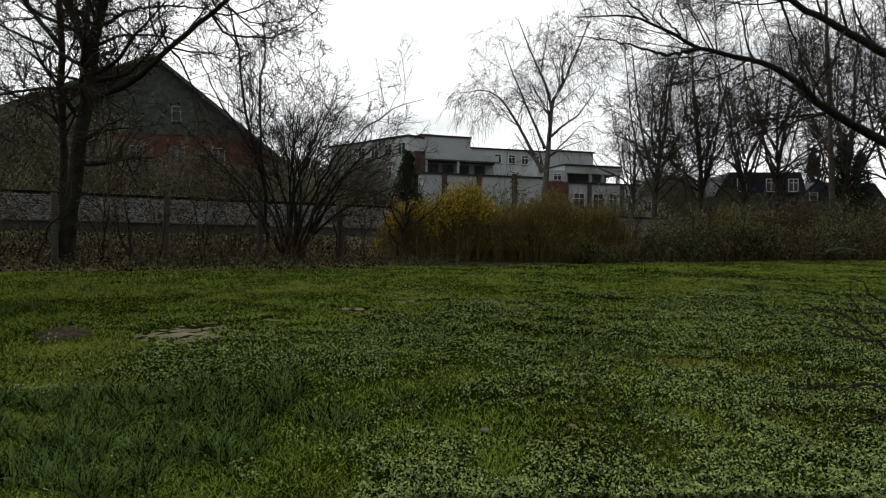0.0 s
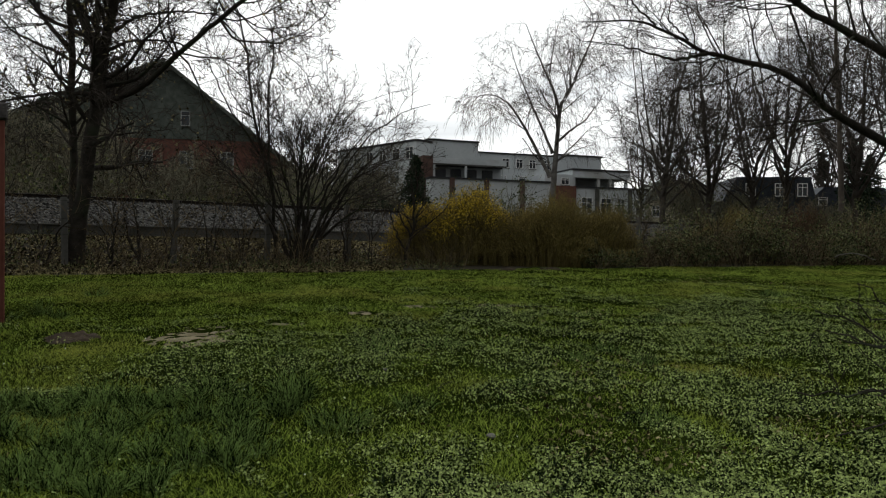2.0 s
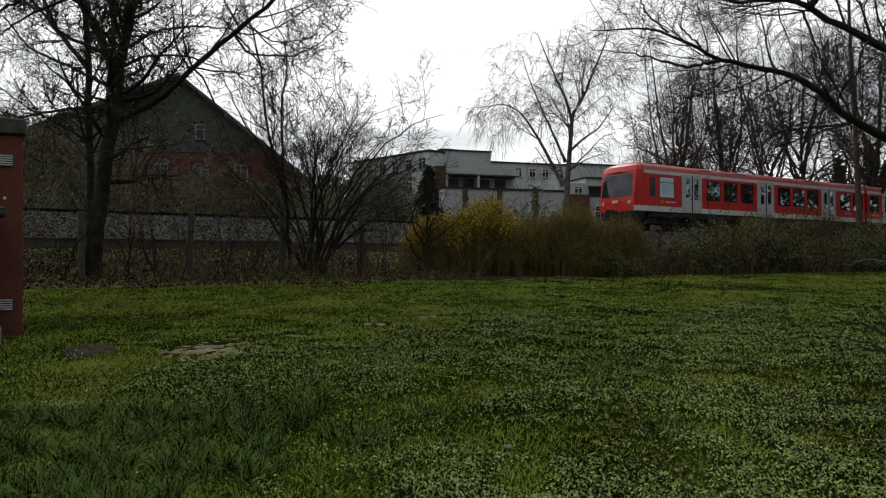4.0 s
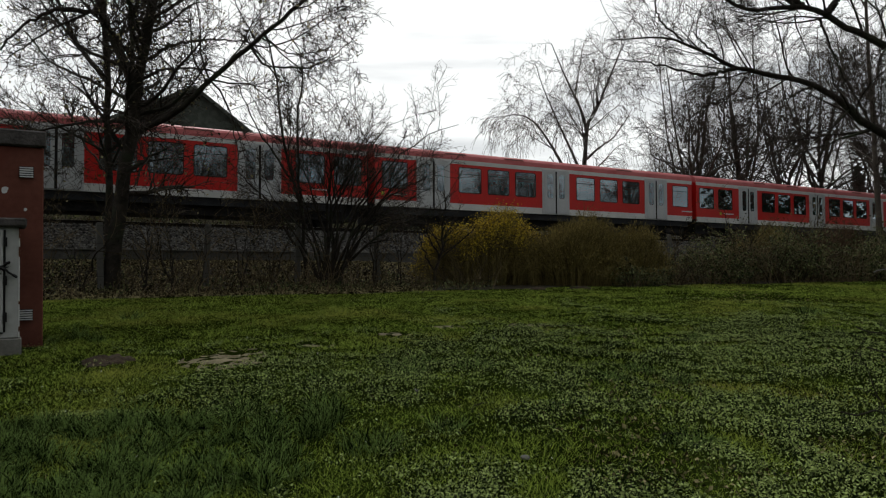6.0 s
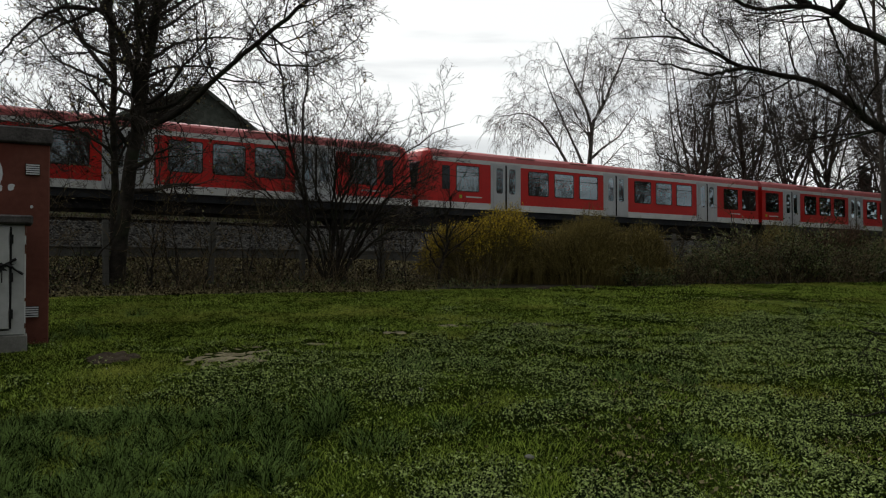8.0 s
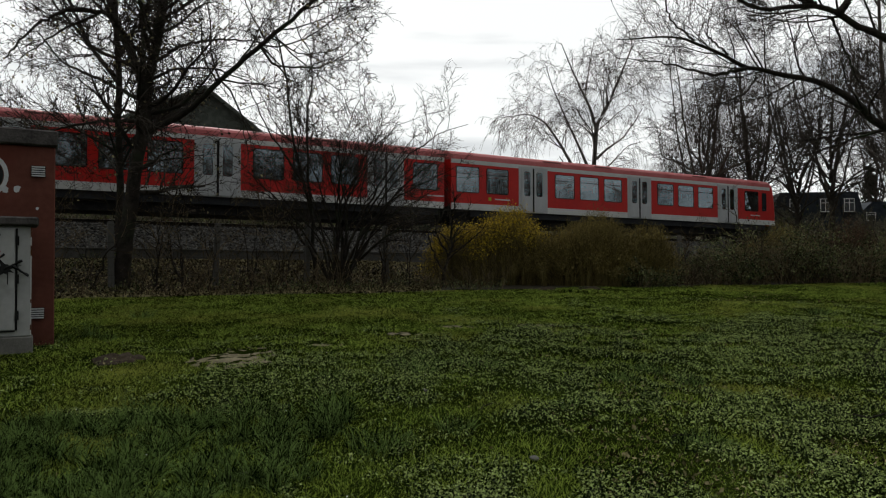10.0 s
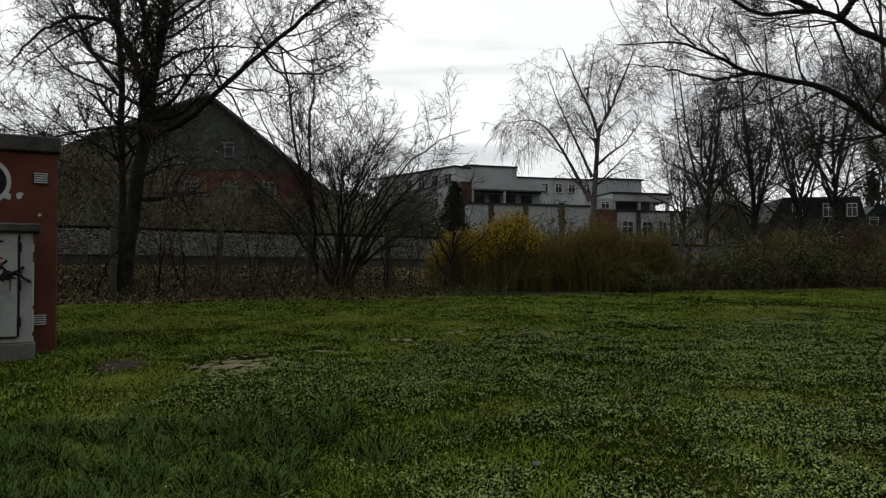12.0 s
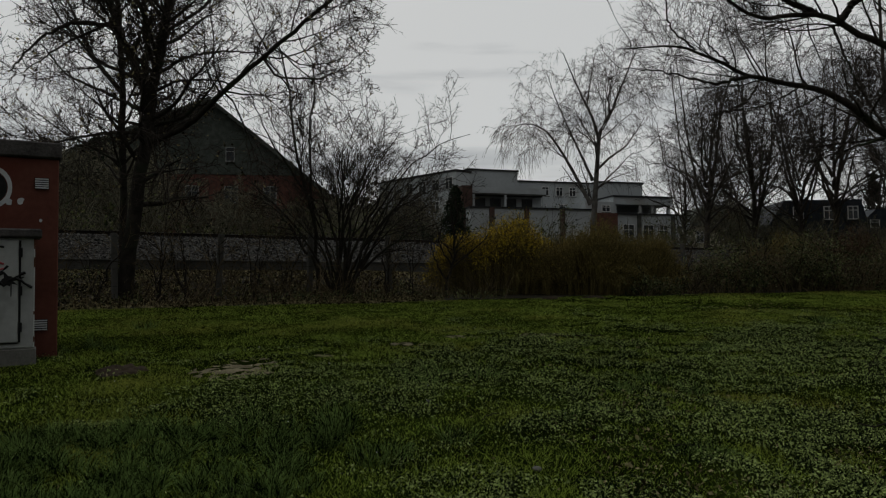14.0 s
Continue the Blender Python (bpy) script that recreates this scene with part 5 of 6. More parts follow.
def build_bushes():
    rng = np.random.default_rng(61)
    # dense arching mound
    def mound(name, cx, cy, rx, ry, hz, count, twig, leaf, nleaf, size, label, seed):
        g = np.random.default_rng(seed)
        z0 = float(height(cx, cy))
        e = empty(name, pose(cx, cy, z0), label=label, category="bush")
        a, r = g.uniform(0, 2 * np.pi, count), np.sqrt(g.uniform(0, 1, count))
        ex, ey = r * rx * np.cos(a), r * ry * np.sin(a)
        ez = hz * np.sqrt(np.clip(1.02 - r ** 2, 0.02, 1)) * g.uniform(0.75, 1.04, count) * (0.85 + 0.15 * np.sin(ex * 2.3) * np.sin(ey * 1.9 + 1))
        end = np.stack([ex, ey, ez], 1)
        keep = g.uniform(0.25, 0.95, count)
        st = np.stack([ex * keep, ey * keep, np.full(count, -0.05)], 1)
        t = np.linspace(0, 1, 6)[None, :, None]
        mid = st * 0.4 + end * 0.6 + np.array([0, 0, 0.45])
        p = st[:, None] * (1 - t) ** 2 + 2 * mid[:, None] * t * (1 - t) + end[:, None] * t ** 2 + g.normal(0, 0.04, (count, 6, 3)) * t
        rad = np.linspace(0.008, 0.004, 6)[None] * g.uniform(0.7, 1.3, (count, 1))
        tw = grow(g, p, rad, count * 6, (0.12, 0.34), frac=(0.05, 1), wig=0.25, seg=2, rmin=0.005)
        v, f = join([tubes(p, rad, 3), tubes(*tw, 3)])
        obj("crown", mesh_np(name + "_crown", v, f), twig, e)
        q = tw[0].reshape(-1, 3)
        if nleaf:
            v, f = cards(g, q[g.integers(0, len(q), nleaf)] + g.normal(0, 0.04, (nleaf, 3)), size)
            obj("foliage", mesh_np(name + "_foliage", v, f), leaf, e)
        return q, e
    mound("brown_bush", 4.2, 22.4, 2.1, 1.45, 2.32, 1700, M_BUSH, M_BUSHLEAF, 62000, 0.017, "dense rounded brown bush with budding twigs", 62)
    q, e = mound("forsythia_bush", 1.5, 22.7, 2.4, 1.15, 2.5, 1500, M_BUSH, M_BUSHLEAF, 20000, 0.017, "forsythia bush with yellow blossom on top", 63)
    g = np.random.default_rng(64)
    top = q[q[:, 2] > 1.25 + 0.25 * np.sin(q[:, 0] * 3) + 0.3 * (q[:, 0] > 1.2) - 0.7 * (q[:, 0] < -1.6) + g.normal(0, 0.22, len(q))]
    v, f = cards(g, top[g.integers(0, len(top), 13000)] + g.normal(0, 0.08, (13000, 3)), 0.024)
    obj("blossom", mesh_np("forsythia_blossom", v, f), M_FORS, e, None, "bright yellow blossom")
    mound("brown_bush", 5.85, 22.7, 1.65, 1.15, 2.05, 900, M_BUSH, M_BUSHLEAF, 22000, 0.018, "low brown bush beside the larger one", 65)
    mound("brown_bush", 14.2, 26.2, 2.1, 1.3, 2.35, 800, M_REDTWIG, M_REDTWIG, 14000, 0.018, "reddish brown bush rising out of the thicket", 68)
    mound("brown_bush", 11.5, 25.4, 1.8, 1.2, 2.15, 700, M_BUSH, M_BUSHLEAF, 12000, 0.018, "olive brown bush rising out of the thicket", 69)
    mound("evergreen_bush", -2.7, 44.5, 2.3, 1.5, 2.5, 600, M_SCRUB, M_PINE, 12000, 0.06, "dull evergreen bush on the far side of the line", 66)
    mound("evergreen_bush", -6.6, 43.0, 1.8, 1.3, 1.9, 450, M_SCRUB, M_PINE, 6000, 0.06, "low dull evergreen bush beyond the line", 67)
    # thicket along the lawn's far side
    def thicket(name, n, xr, depth, hr, mat, seed, label, leaf=0, size=0.03, thin=0.006, slant=0.35):
        g = np.random.default_rng(seed)
        x = g.uniform(*xr, n)
        y = 19.6 + 0.265 * x + g.uniform(0.0, 1.0, n) ** 1.3 * depth
        hh = g.uniform(*hr, n) * (0.72 + 0.22 * np.sin(x * 1.1 + 1) * np.sin(x * 2.7) + 0.16 * np.sin(x * 0.63 + y * 0.9))
        hh = hh * np.interp(x, [5, 8.8, 9.8, 11.5, 12.5, 15, 22], [0.46, 0.46, 0.84, 0.9, 0.74, 0.74, 0.85] if leaf else [1, 1, 1, 1, 1, 1, 1])
        st = np.stack([x, y, height(x, y) - 0.05], 1)
        p = np.zeros((n, 5, 3))
        p[:, 0] = st
        d = unit(g.normal(0, slant, (n, 3)) + np.array([0, 0, 1.0]))
        for j in range(4):
            d = unit(d + g.normal(0, 0.22, (n, 3)) + np.array([0, 0, 0.05 - 0.14 * j * (leaf > 0)]))
            p[:, j + 1] = p[:, j] + d * (hh / 4)[:, None]
        rad = np.linspace(1, 0.5, 5)[None] * g.uniform(0.7, 2.2, (n, 1)) * thin
        tw = grow(g, p, rad, n * 3, (0.2, 0.5), seg=2, rmin=0.005)
        v, f = join([tubes(p, rad, 3), tubes(*tw, 3)])
        obj(name, mesh_np(name, v, f), mat, None, None, label, "thicket", kind="stuff")
        if leaf:
            q = np.concatenate([tw[0].reshape(-1, 3), p[:, 1:].reshape(-1, 3)])
            q = q[np.sin(q[:, 0] * 2.1 + q[:, 2]) + np.sin(q[:, 1] * 1.7 - q[:, 2] * 2.2 + q[:, 0]) > g.uniform(-1.2, 1.2, len(q))]
            v, f = cards(g, q[g.integers(0, len(q), leaf)] + g.normal(0, 0.05, (leaf, 3)), size, 0.35)
            obj("bramble_leaves", mesh_np("bramble_leaves", v, f), M_IVY, None, None, "dull green bramble leaves in the thicket", "bramble", kind="stuff")
    thicket("dry_thicket", 800, (-13, 1.5), 3.0, (0.4, 1.9), M_BRUSH, 71, "dry brown brushwood on the bank beside the lawn", slant=0.75)
    thicket("bramble_thicket", 3000, (5.5, 22), 5.0, (1.7, 3.5), M_BRUSH, 72, "tangled grey-brown bramble thicket beside the lawn", 60000, 0.036, 0.007)
    g = np.random.default_rng(75)
    n = 2600
    s, qq = g.uniform(-45, 75, n), g.uniform(-14, -7, n)
    p0 = TRACK_O[None] + TRACK_U[None] * s[:, None] + TRACK_N[None] * qq[:, None]
    hh = g.uniform(1.2, 3.0, n) * (1 + 0.35 * np.sin(s * 0.5))
    p = np.zeros((n, 4, 3))
    p[:, 0] = np.concatenate([p0, np.full((n, 1), 2.45)], 1)
    d = unit(g.normal(0, 0.4, (n, 3)) + np.array([0, 0, 1.0]))
    for j in range(3):
        d = unit(d + g.normal(0, 0.25, (n, 3)))
        p[:, j + 1] = p[:, j] + d * (hh / 3)[:, None]
    rad = np.linspace(0.022, 0.012, 4)[None].repeat(n, 0)
    tw = grow(g, p, rad, n * 4, (0.25, 0.6), seg=1, rmin=0.013)
    v, f = join([tubes(p, rad, 3), tubes(*tw, 3)])
    obj("far_thicket", mesh_np("far_thicket", v, f), M_SCRUB, None, None, "bare brown thicket on the far side of the line", "thicket", kind="stuff")
    q = tw[0].reshape(-1, 3)
    v, f = cards(g, q[g.integers(0, len(q), 24000)] + g.normal(0, 0.1, (24000, 3)), 0.09)
    obj("far_leaves", mesh_np("far_leaves", v, f), M_IVY, None, None, "dull evergreen leaves in the far thicket", "leaves", kind="stuff")
    # a pale dead branch arching out of the thicket
    p = resample([(13.1, 21.6, 1.28), (13.35, 21.5, 1.4), (13.8, 21.4, 1.38), (14.4, 21.6, 1.2)], 12, np.random.default_rng(74), 0.015)[None]
    v, f = tubes(p, np.linspace(0.022, 0.012, 12)[None], 5)
    obj("dead_branch", mesh_np("dead_branch", v, f), M_BIRCH, None, None, "pale dead branch arching out of the thicket", "branch")
    # leaf litter on the bank
    g = np.random.default_rng(73)
    n = 42000
    x = g.uniform(-14, 8, n)
    y = 19.6 + 0.265 * x + g.uniform(-0.3, 7.0, n)
    q = (x - TRACK_O[0]) * TRACK_N[0] + (y - TRACK_O[1]) * TRACK_N[1]
    k = (q > 3.6) & ~((x > -0.2) & (y < 22.4))
    w = np.stack([x, y, height(x, y) + 0.02], 1)[k]
    v, f = cards(g, w, 0.045, 0.45)
    obj("leaf_litter", mesh_np("leaf_litter", v, f), M_DRYLEAF, None, None, "fallen brown leaves on the railway bank", "leaf litter", kind="stuff")

    # ivy and weeds among the litter
    n = 9000
    x = g.uniform(-14, 2, n)
    y = 19.7 + 0.265 * x + g.uniform(0, 4.5, n)
    k = field(x, y, 0.8, 19) > 0.5
    v, f = cards(g, np.stack([x, y, height(x, y) + g.uniform(0.02, 0.22, n)], 1)[k], 0.034, 0.4)
    obj("bank_weeds", mesh_np("bank_weeds", v, f), M_IVY, None, None, "dull green ivy and weeds on the railway bank", "weeds", kind="stuff")


def build_fence():
    pm = box_mesh("post", -0.075, 0.075, -0.075, 0.075, -0.3, 1.75, bevel=0.015)
    pm.materials.append(M_CONC)
    f = empty("wire_fence", pose(*track(0, 6.8, 0), 0, 0, TRACK_TURN), label="old concrete post and wire fence at the lawn's edge", category="fence")
    ss = [-20.7 + 2.65 * k for k in range(14)]
    g = np.random.default_rng(77)
    tops = []
    for s in ss:
        x, y, _ = track(s, 6.8, 0)
        z = float(height(x, y))
        obj("post", pm, None, f, pose(s, 0, z, g.normal(0, 1.2), g.normal(0, 1.2), 0))
        tops.append((s, z))
    for k in (0.35, 0.8, 1.2, 1.65):
        p = np.array([[(s, -0.085, z + k + g.normal(0, 0.01)) for s, z in tops]])
        v, fc = tubes(p, np.full(p.shape[:2], 0.004), 3)
        obj("wire", mesh_np("wire", v, fc), M_STEEL, f)


def build_front_shrub():
    def t0(x, y, d):
        return ((x - 713) / 1274 * d, d, 1.3 - (y - 441) / 1274 * d)
    foot = (4.25, 5.0, 0.2)
    tips = [((1475, 575), 5.0), ((1520, 520), 5.2), ((1500, 590), 4.7), ((1540, 690), 4.4), ((1425, 690), 4.5), ((1455, 540), 5.6), ((1535, 490), 5.4), ((1500, 770), 4.2)]
    stems = []
    for (x, y), d in tips:
        tx, ty, tz = t0(x, y, d)
        stems.append(([foot, ((foot[0] + tx) / 2 + 0.08, (foot[1] + ty) / 2, foot[2] + (tz - foot[2]) * 0.62), (tx, ty, tz)], 0.016, 0.005))
    tree("bare_shrub", stems, [dict(count=14, length=(0.2, 0.4), lift=0.05, rmin=0.0045), dict(count=40, length=(0.3, 0.6), rmin=0.003)], M_BARK, M_BARK,
         "low bare shrub with dark arching twigs", "shrub", 78, sides=5)


BARE = [(-2.44, 8.05, 0.46, 0.85), (-0.65, 10.25, 0.3, 0.22), (0.1, 11.2, 0.42, 0.27), (1.35, 11.4, 0.45, 0.22), (-1.6, 9.2, 0.3, 0.18), (-3.68, 7.95, 0.3, 0.3)]


def field(x, y, size, seed):
    """Smooth random values from 0 to 1 over the ground, in patches of the given size, with finer ones on them."""
    table = np.random.default_rng(seed).uniform(0, 1, (64, 64))
    total, weight = np.zeros(len(x)), 0.0
    for k, amount in enumerate((1.0, 0.5, 0.25)):
        u, v = x / size * 2 ** k + 17.3 * k, y / size * 2 ** k + 5.1 * k
        i, j = np.floor(u).astype(int), np.floor(v).astype(int)
        a, b = u - i, v - j
        a, b = a * a * (3 - 2 * a), b * b * (3 - 2 * b)
        i, j, i2, j2 = i % 64, j % 64, (i + 1) % 64, (j + 1) % 64
        total += amount * ((table[i, j] * (1 - a) + table[i2, j] * a) * (1 - b) + (table[i, j2] * (1 - a) + table[i2, j2] * a) * b)
        weight += amount
    return np.clip((total / weight - 0.5) * 1.7 + 0.5, 0, 1)


def ramp(v, lo, hi):
    t = np.clip((v - lo) / (hi - lo), 0, 1)
    return t * t * (3 - 2 * t)


def long_grass(x, y):
    """Where the long dark grass stands, 0 to 1."""
    return ramp(-x + 0.5 * field(x, y, 0.6, 5), 0.75, 1.15) * ramp(5.15 + 0.5 * field(x, y, 0.7, 6) - y, 0, 0.35)


def worn(x, y):
    """Thin brownish turf at the far side."""
    return ramp(field(x, y, 1.3, 8) + 0.55 - np.hypot((x - 6.2) / 3.4, (y - 16.6) / 1.5), 0.25, 0.75)


def herb_cover(x, y):
    """How thickly low herbs stand, 0 to 1: in clumps, most of all on the nearer and the right-hand ground."""
    side = ramp(x + 0.12 * (y - 6), -1.6, 2.2)
    dens = 0.66 * side + 1.1 * field(x, y, 1.5, 13) + 1.0 * field(x, y, 0.28, 14) - 1.02 - 0.9 * ramp(y - 0.35 * np.clip(x, -4, 5), 9.5, 13) - 0.8 * long_grass(x, y) + 0.4 * ramp(-x, -0.3, 0.8) * ramp(y, 4.8, 5.4) * ramp(7.4 - y, 0, 1.0)
    return np.clip(dens, 0.015, 1) * (1 - 0.9 * ramp(field(x, y, 0.5, 15), 0.66, 0.8) * side)


def build_lawn():
    g = np.random.default_rng(81)

    def spread(n, y0, y1, power=1.0):
        y = y0 + (y1 - y0) * g.uniform(0, 1, n) ** power
        x = g.uniform(-1, 1, n) * (0.70 * y + 0.8)
        m = n // 9
        x, y = np.r_[x, g.uniform(-17, 19, m)], np.r_[y, g.uniform(-8, 22, m)]
        k = (y < 19.2 + 0.265 * x + 0.6 * ramp(x, -1, 2)) & (np.hypot(x, y) > 0.5)
        for px, py, rx, ry in BARE:
            k &= (np.hypot((x - px) / rx, (y - py) / ry) + g.normal(0, 0.18, len(x)) + 0.9 * (field(x, y, 0.16, 17) - 0.5) > 0.8)
        return x[k], y[k]

    def blades(x, y, h, w, lean):
        n = len(x)
        b = np.stack([x, y, height(x, y) - 0.005], 1)
        a = g.uniform(0, 2 * np.pi, n)
        side = np.stack([np.cos(a), np.sin(a), np.zeros(n)], 1) * w[:, None]
        tip = b + np.stack([g.normal(0, lean, n), g.normal(0, lean, n), np.ones(n)], 1) * h[:, None]
        v = np.stack([b - side, b + side, tip], 1)
        return v.reshape(-1, 3), np.arange(3 * n).reshape(n, 3)
    # turf: thin over earth in places, moss-bright in others
    x, y = spread(520000, 3.2, 24, 1.3)
    cover = 0.62 + 0.9 * field(x, y, 0.9, 11) + 0.25 * ramp(y, 8, 12) - 0.35 * ramp(x, -0.5, 3.0) * ramp(11 - y, 0, 4)
    k = g.uniform(0, 1, len(x)) < np.clip(cover, 0.15, 1) * (1 - 0.75 * worn(x, y)) * (1 - 0.9 * ramp(herb_cover(x, y), 0.08, 0.5))
    x, y = x[k], y[k]
    h = g.uniform(0.012, 0.044, len(x)) * (0.55 + 0.9 * field(x, y, 0.5, 12))
    v, f = blades(x, y, h, g.uniform(0.002, 0.0040, len(x)) * (0.55 + y / 14), 0.9)
    obj("grass", mesh_np("grass", v, f), M_GRASS, None, None, "short mossy green lawn grass", "grass", kind="stuff")
    # low herb leaves in clumps, thick on the nearer and the right-hand ground
    x, y = spread(620000, 3.2, 16.5, 1.8)
    k = g.uniform(0, 1, len(x)) < herb_cover(x, y)
    x, y = x[k], y[k]
    small = field(x, y, 0.28, 14)
    w = np.stack([x, y, height(x, y) + 0.008 + g.uniform(0, 0.022, len(x)) + 0.05 * small * g.uniform(0.3, 1, len(x))], 1)
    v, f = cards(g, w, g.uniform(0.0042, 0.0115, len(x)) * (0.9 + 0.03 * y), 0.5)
    # shaded and glinting leaves differ by colour alone
    obj("herb_leaves", mesh_np("herb_leaves", v, f), M_HERB, None, None, "low round herb leaves covering the lawn, shade and glints in their colour", "ground cover", kind="stuff")
    # withered leaves and straw, thick where the earth shows
    x, y = spread(46000, 3.2, 19, 1.5)
    k = g.uniform(0, 1, len(x)) < np.clip(0.012 + 0.75 * ramp(field(x, y, 0.5, 15), 0.6, 0.78) * ramp(x, -0.3, 1.5) * ramp(13 - y, 0, 3) + 0.8 * worn(x, y), 0, 1)
    x, y = x[k], y[k]
    v, f = cards(g, np.stack([x, y, height(x, y) + g.uniform(0.005, 0.04, len(x))], 1), g.uniform(0.006, 0.021, len(x)), 0.6)
    obj("fallen_leaves", mesh_np("fallen_leaves", v, f), M_DRYLEAF, None, None, "scattered dry brown leaves", "leaf litter", kind="stuff")


def build_lawn_details():
    g = np.random.default_rng(91)
    # tufts of long grass: place, spread, number of blades, height
    spots = [(-4.96, 9.85, 0.10, 110, 0.28), (-5.05, 9.3, 0.12, 70, 0.18), (6.72, 13.1, 0.16, 150, 0.2), (2.03, 7.2, 0.13, 170, 0.15), (2.2, 6.6, 0.11, 170, 0.14), (1.6, 6.75, 0.15, 200, 0.12),
             (-5.3, 12.4, 0.16, 110, 0.2), (1.6, 4.6, 0.16, 240, 0.13), (-0.3, 7.3, 0.2, 170, 0.12), (-0.25, 7.8, 0.3, 200, 0.12), (0.35, 7.6, 0.25, 160, 0.11), (-4.55, 9.55, 0.1, 90, 0.2), (3.4, 9.6, 0.12, 110, 0.12),
             (-0.9, 5.6, 0.16, 260, 0.2), (-1.5, 5.5, 0.14, 220, 0.22), (-0.45, 4.6, 0.2, 320, 0.17), (-2.3, 5.35, 0.15, 200, 0.2), (0.05, 5.0, 0.13, 160, 0.14), (-1.15, 6.9, 0.12, 110, 0.12), (0.9, 5.6, 0.1, 120, 0.1)]
    def tuft(x0, y0, r, n, hh):
        a, d = g.uniform(0, 2 * np.pi, n), r * np.sqrt(g.uniform(0, 1, n))
        x, y = x0 + d * np.cos(a), y0 + d * np.sin(a)
        b = np.stack([x - x0, y - y0, height(x, y) - height(x0, y0)], 1)
        dr = unit(np.stack([np.cos(a) * d / r, np.sin(a) * d / r, np.full(n, 2.4)], 1) + g.normal(0, 0.9, (n, 3)))
        L = hh * g.uniform(0.35, 1.2, n)
        p = np.zeros((n, 5, 3))
        p[:, 0] = b
        bend = g.uniform(0, 2 * np.pi, n)
        for j in range(4):
            dr = unit(dr + np.stack([np.cos(bend) * 0.13, np.sin(bend) * 0.13, np.full(n, -0.13 * j)], 1))
            p[:, j + 1] = p[:, j] + dr * (L / 4)[:, None]
        sd = unit(np.cross(dr, g.normal(size=(n, 3))))
        wd = np.array([0.0017, 0.0021, 0.0019, 0.0013, 0.0003])[None, :, None] * (0.7 + y0 / 10)
        v = np.stack([p - sd[:, None] * wd, p + sd[:, None] * wd], 2).reshape(-1, 3)
        i = np.arange(n * 10).reshape(n, 5, 2)
        return v, np.stack([i[:, :-1, 0], i[:, :-1, 1], i[:, 1:, 1], i[:, 1:, 0]], -1).reshape(-1, 4)
    for x0, y0, r, n, hh in spots:
        obj("grass_tuft", mesh_np("grass_tuft", *tuft(x0, y0, r, n, hh)), M_TUFT, None, pose(x0, y0, float(height(x0, y0))), "tuft of long dark green grass on the lawn", "grass tuft", "tufts on the lawn")
    band = []
    while len(band) < 150:
        x0, y0 = g.uniform(-3.6, -0.4), g.uniform(3.35, 5.4)
        if float(long_grass(np.array([x0]), np.array([y0]))[0]) > g.uniform(0.1, 0.8):
            v, f = tuft(x0, y0, g.uniform(0.05, 0.13), int(g.uniform(90, 230)), g.uniform(0.09, 0.19))
            band.append((v + np.array([x0, y0, float(height(x0, y0))]), f))
    obj("long_grass", mesh_np("long_grass", *join(band)), M_TUFT, None, None, "long dark green grass standing in tufts", "grass", kind="stuff")
    # bare patches lying a little over the turf
    for x0, y0, rx, ry, mat, name, label in ((-2.40, 8.05, 0.52, 0.95, M_SAND, "bare_patch", "worn sandy patch in the lawn"), (-0.65, 10.25, 0.3, 0.2, M_SAND, "bare_patch", "worn sandy patch in the lawn"),
                                            (0.1, 11.2, 0.42, 0.25, M_SAND, "bare_patch", "worn sandy patch in the lawn"), (1.35, 11.4, 0.45, 0.2, M_SAND, "bare_patch", "worn sandy patch in the lawn"),
                                            (-1.6, 9.2, 0.3, 0.16, M_SAND, "bare_patch", "worn sandy patch in the lawn"),
                                            (-3.68, 7.95, 0.30, 0.30, M_EARTH, "mole_hill", "low dark mound of fresh earth"),
                                            (2.75, 20.0, 0.26, 0.2, M_EARTH, "mole_hill", "low dark mound of fresh earth"), (3.95, 20.1, 0.4, 0.22, M_EARTH, "mole_hill", "low dark mound of fresh earth")):
        bm = bmesh.new()
        n, rings = 40, 14
        c = bm.verts.new((0, 0, 0.006 if name == "bare_patch" else 0.06))
        last = None
        for k in range(1, rings + 1):
            rr = k / rings
            ring = []
            for i in range(n):
                a = 2 * math.pi * i / n
                w = 1 + 0.28 * noise.noise((math.cos(a) * 1.5 + x0, math.sin(a) * 1.5 + y0, 0.3)) + 0.14 * noise.noise((math.cos(a) * 5 + x0, math.sin(a) * 5, 2))
                px, py = rx * rr * w * math.cos(a), ry * rr * w * math.sin(a)
                lift = (0.004 if name == "bare_patch" else 0.06) * (1 - rr ** 2) + (0.024 if name == "bare_patch" else 0.05) * noise.noise((px * 11, py * 11, x0)) - 0.010 * rr
                ring.append(bm.verts.new((px, py, lift + float(height(x0 + px, y0 + py) - height(x0, y0)))))
            for i in range(n):
                if last is None:
                    bm.faces.new((c, ring[i], ring[(i + 1) % n]))
                else:
                    bm.faces.new((last[i], ring[i], ring[(i + 1) % n], last[(i + 1) % n]))
            last = ring
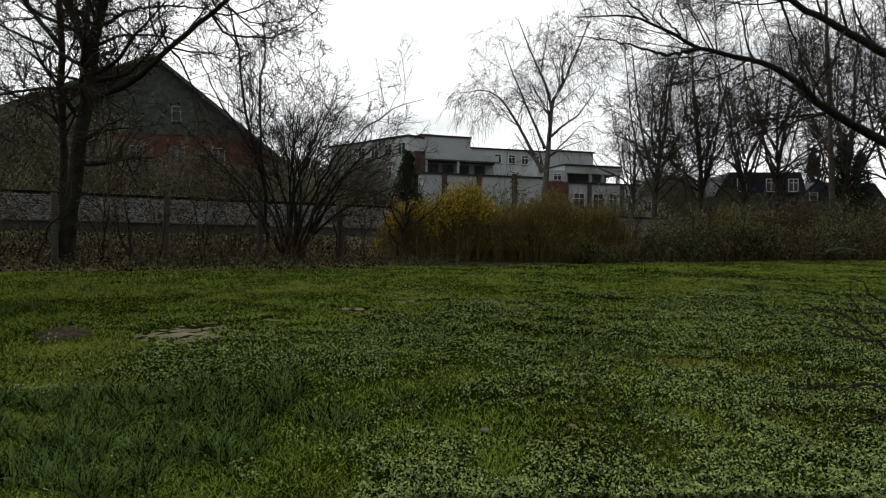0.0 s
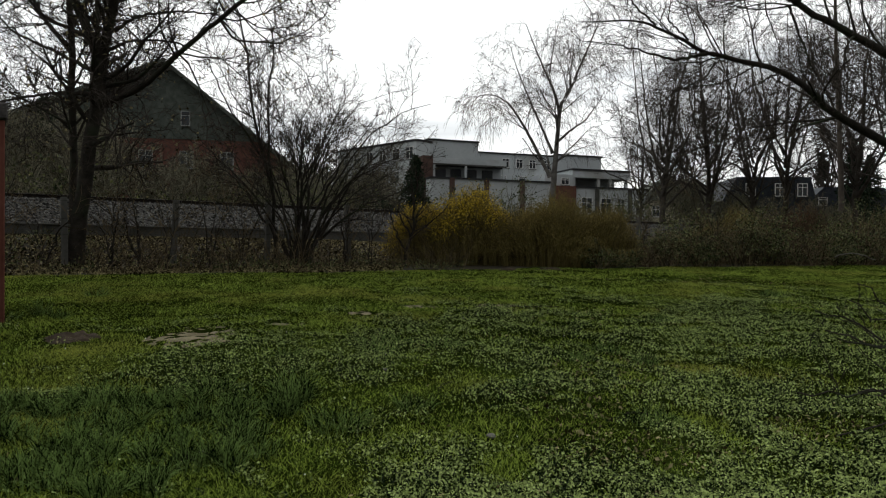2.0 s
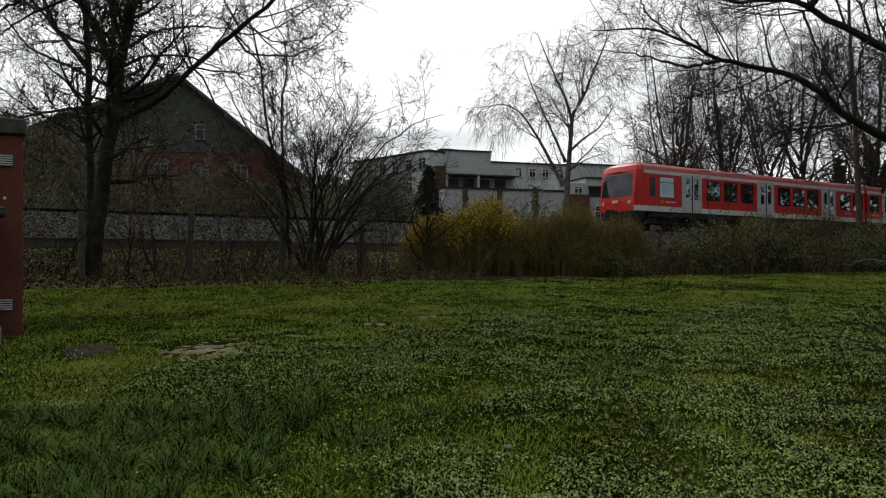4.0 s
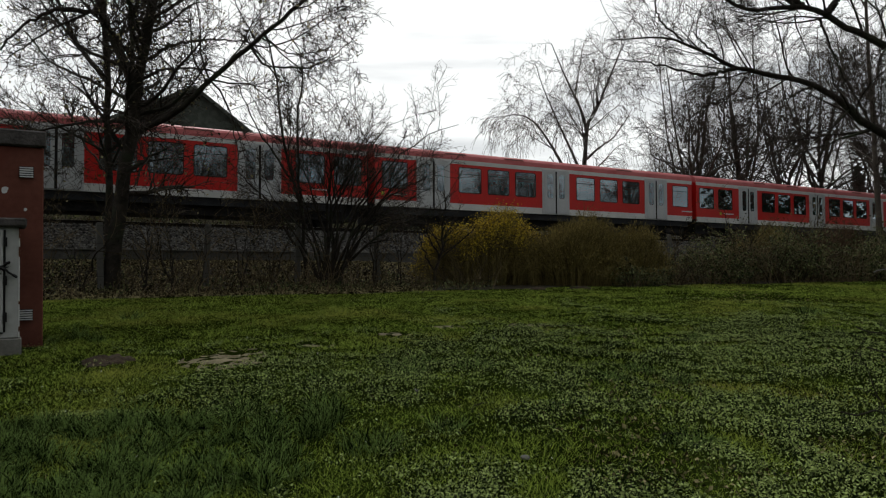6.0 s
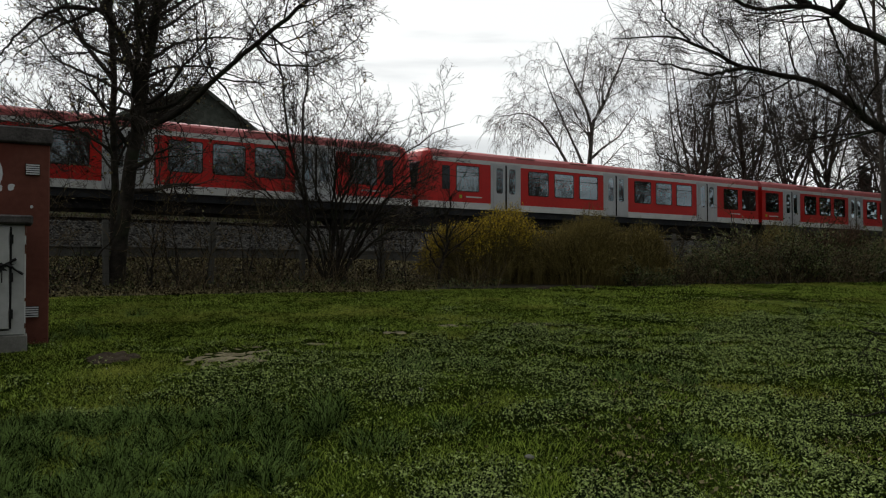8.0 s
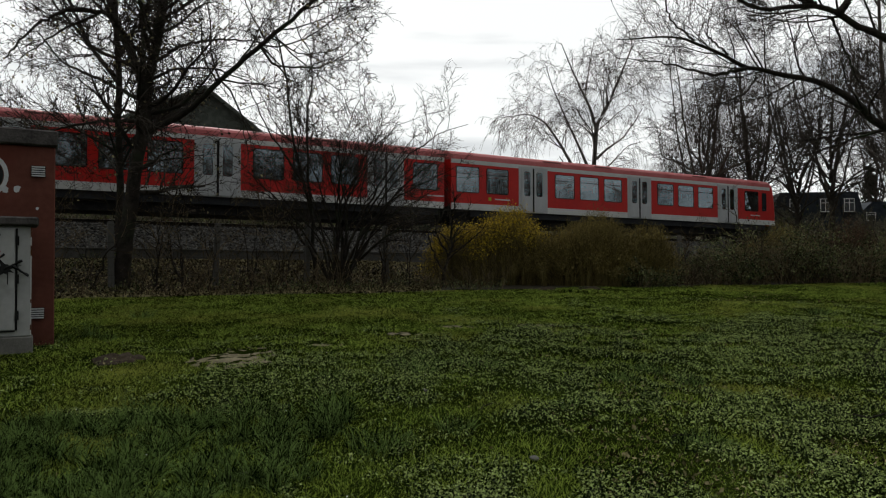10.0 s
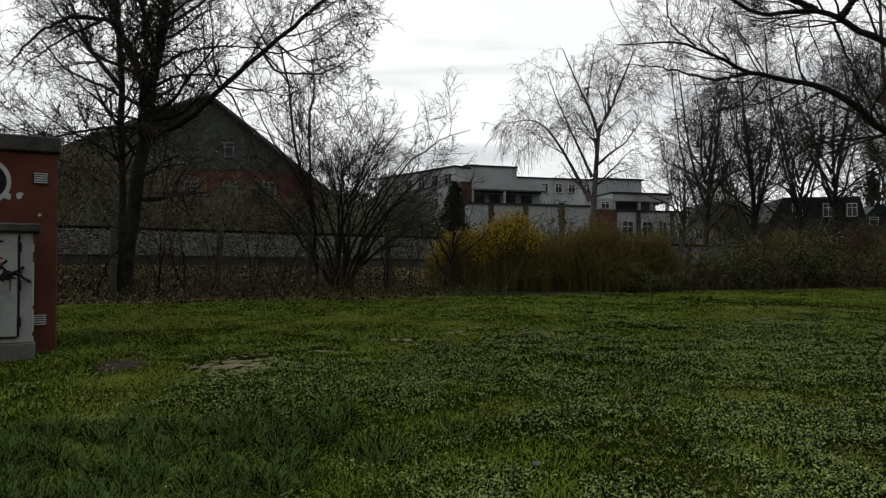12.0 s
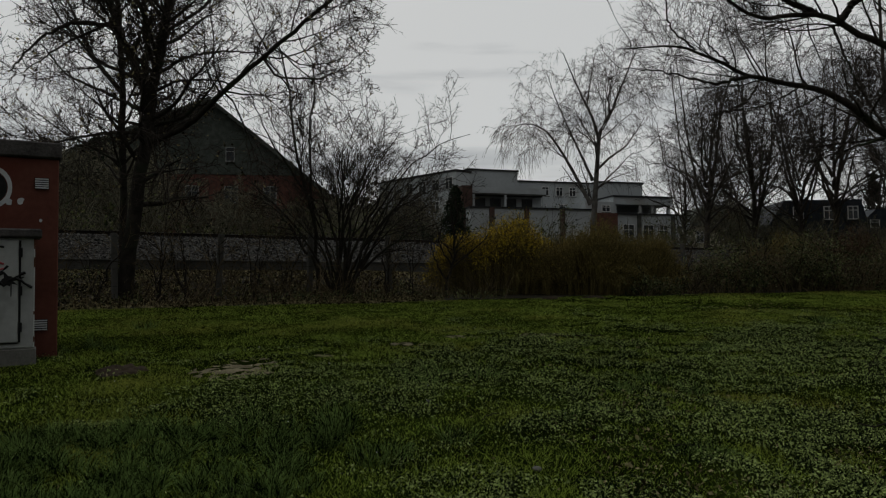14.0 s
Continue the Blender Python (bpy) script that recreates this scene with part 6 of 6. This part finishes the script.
        obj(name, bm_mesh(name, bm, True), mat, None, pose(x0, y0, float(height(x0, y0))), label, "bare ground" if name == "bare_patch" else "mound")


def build_scraps():
    g = np.random.default_rng(95)
    for x, y, ln, turn, r in ((1.55, 4.72, 0.22, 8, 0.008), (1.9, 11.0, 0.8, 4, 0.008), (0.3, 5.6, 0.3, 60, 0.005), (-1.2, 3.9, 0.12, -10, 0.012), (2.6, 8.2, 0.35, -20, 0.006)):
        p = resample([(-ln / 2, 0, 0.02), (0, 0.01, 0.035), (ln / 2, -0.01, 0.02)], 8, g, 0.006)[None]
        v, f = tubes(p, np.linspace(r, r * 0.6, 8)[None], 5)
        obj("stick", mesh_np("stick", v, f), M_BARK, None, pose(x, y, float(height(x, y)), 0, 0, turn), "dry fallen stick on the lawn", "stick", "sticks on the lawn")
    n = 70
    y = 3.5 + 9 * g.uniform(0, 1, n) ** 1.2
    x = g.uniform(-0.6, 0.25, n) * y
    v, f = cards(g, np.stack([x, y, height(x, y) + 0.05], 1), 0.009, 0.7)
    obj("daisies", mesh_np("daisies", v, f), M_WHITEPAINT, None, None, "scattered small white daisies in the lawn", "flowers", kind="stuff")
    for x, y, s in ((0.5, 4.27, 0.03), (-1.13, 3.99, 0.045), (-0.2, 6.2, 0.022)):
        bm = bmesh.new()
        bmesh.ops.create_icosphere(bm, subdivisions=2, radius=s)
        for vv in bm.verts:
            vv.co *= 1 + 0.25 * noise.noise(vv.co * 40)
            vv.co.z *= 0.5
        obj("stone", bm_mesh("stone", bm), M_STONE, None, pose(x, y, float(height(x, y)) + 0.025), "small pale stone lying in the grass", "stone", "stones on the lawn")


def motions():
    for car, off in CARS:
        walk(car, [(t, pose(*track(s + off, 0, RAIL_Z), 0, 0, TRACK_TURN)) for t, s in RUN])


build_ground()
build_railway()
build_gable_house()
build_white_house()
build_white_wing()
build_far_houses()
build_train()
build_cabinets()
build_near_trees()
build_saplings()
build_far_trees()
build_conifers()
build_bushes()
build_fence()
build_front_shrub()
build_lawn()
build_lawn_details()
build_scraps()
motions()
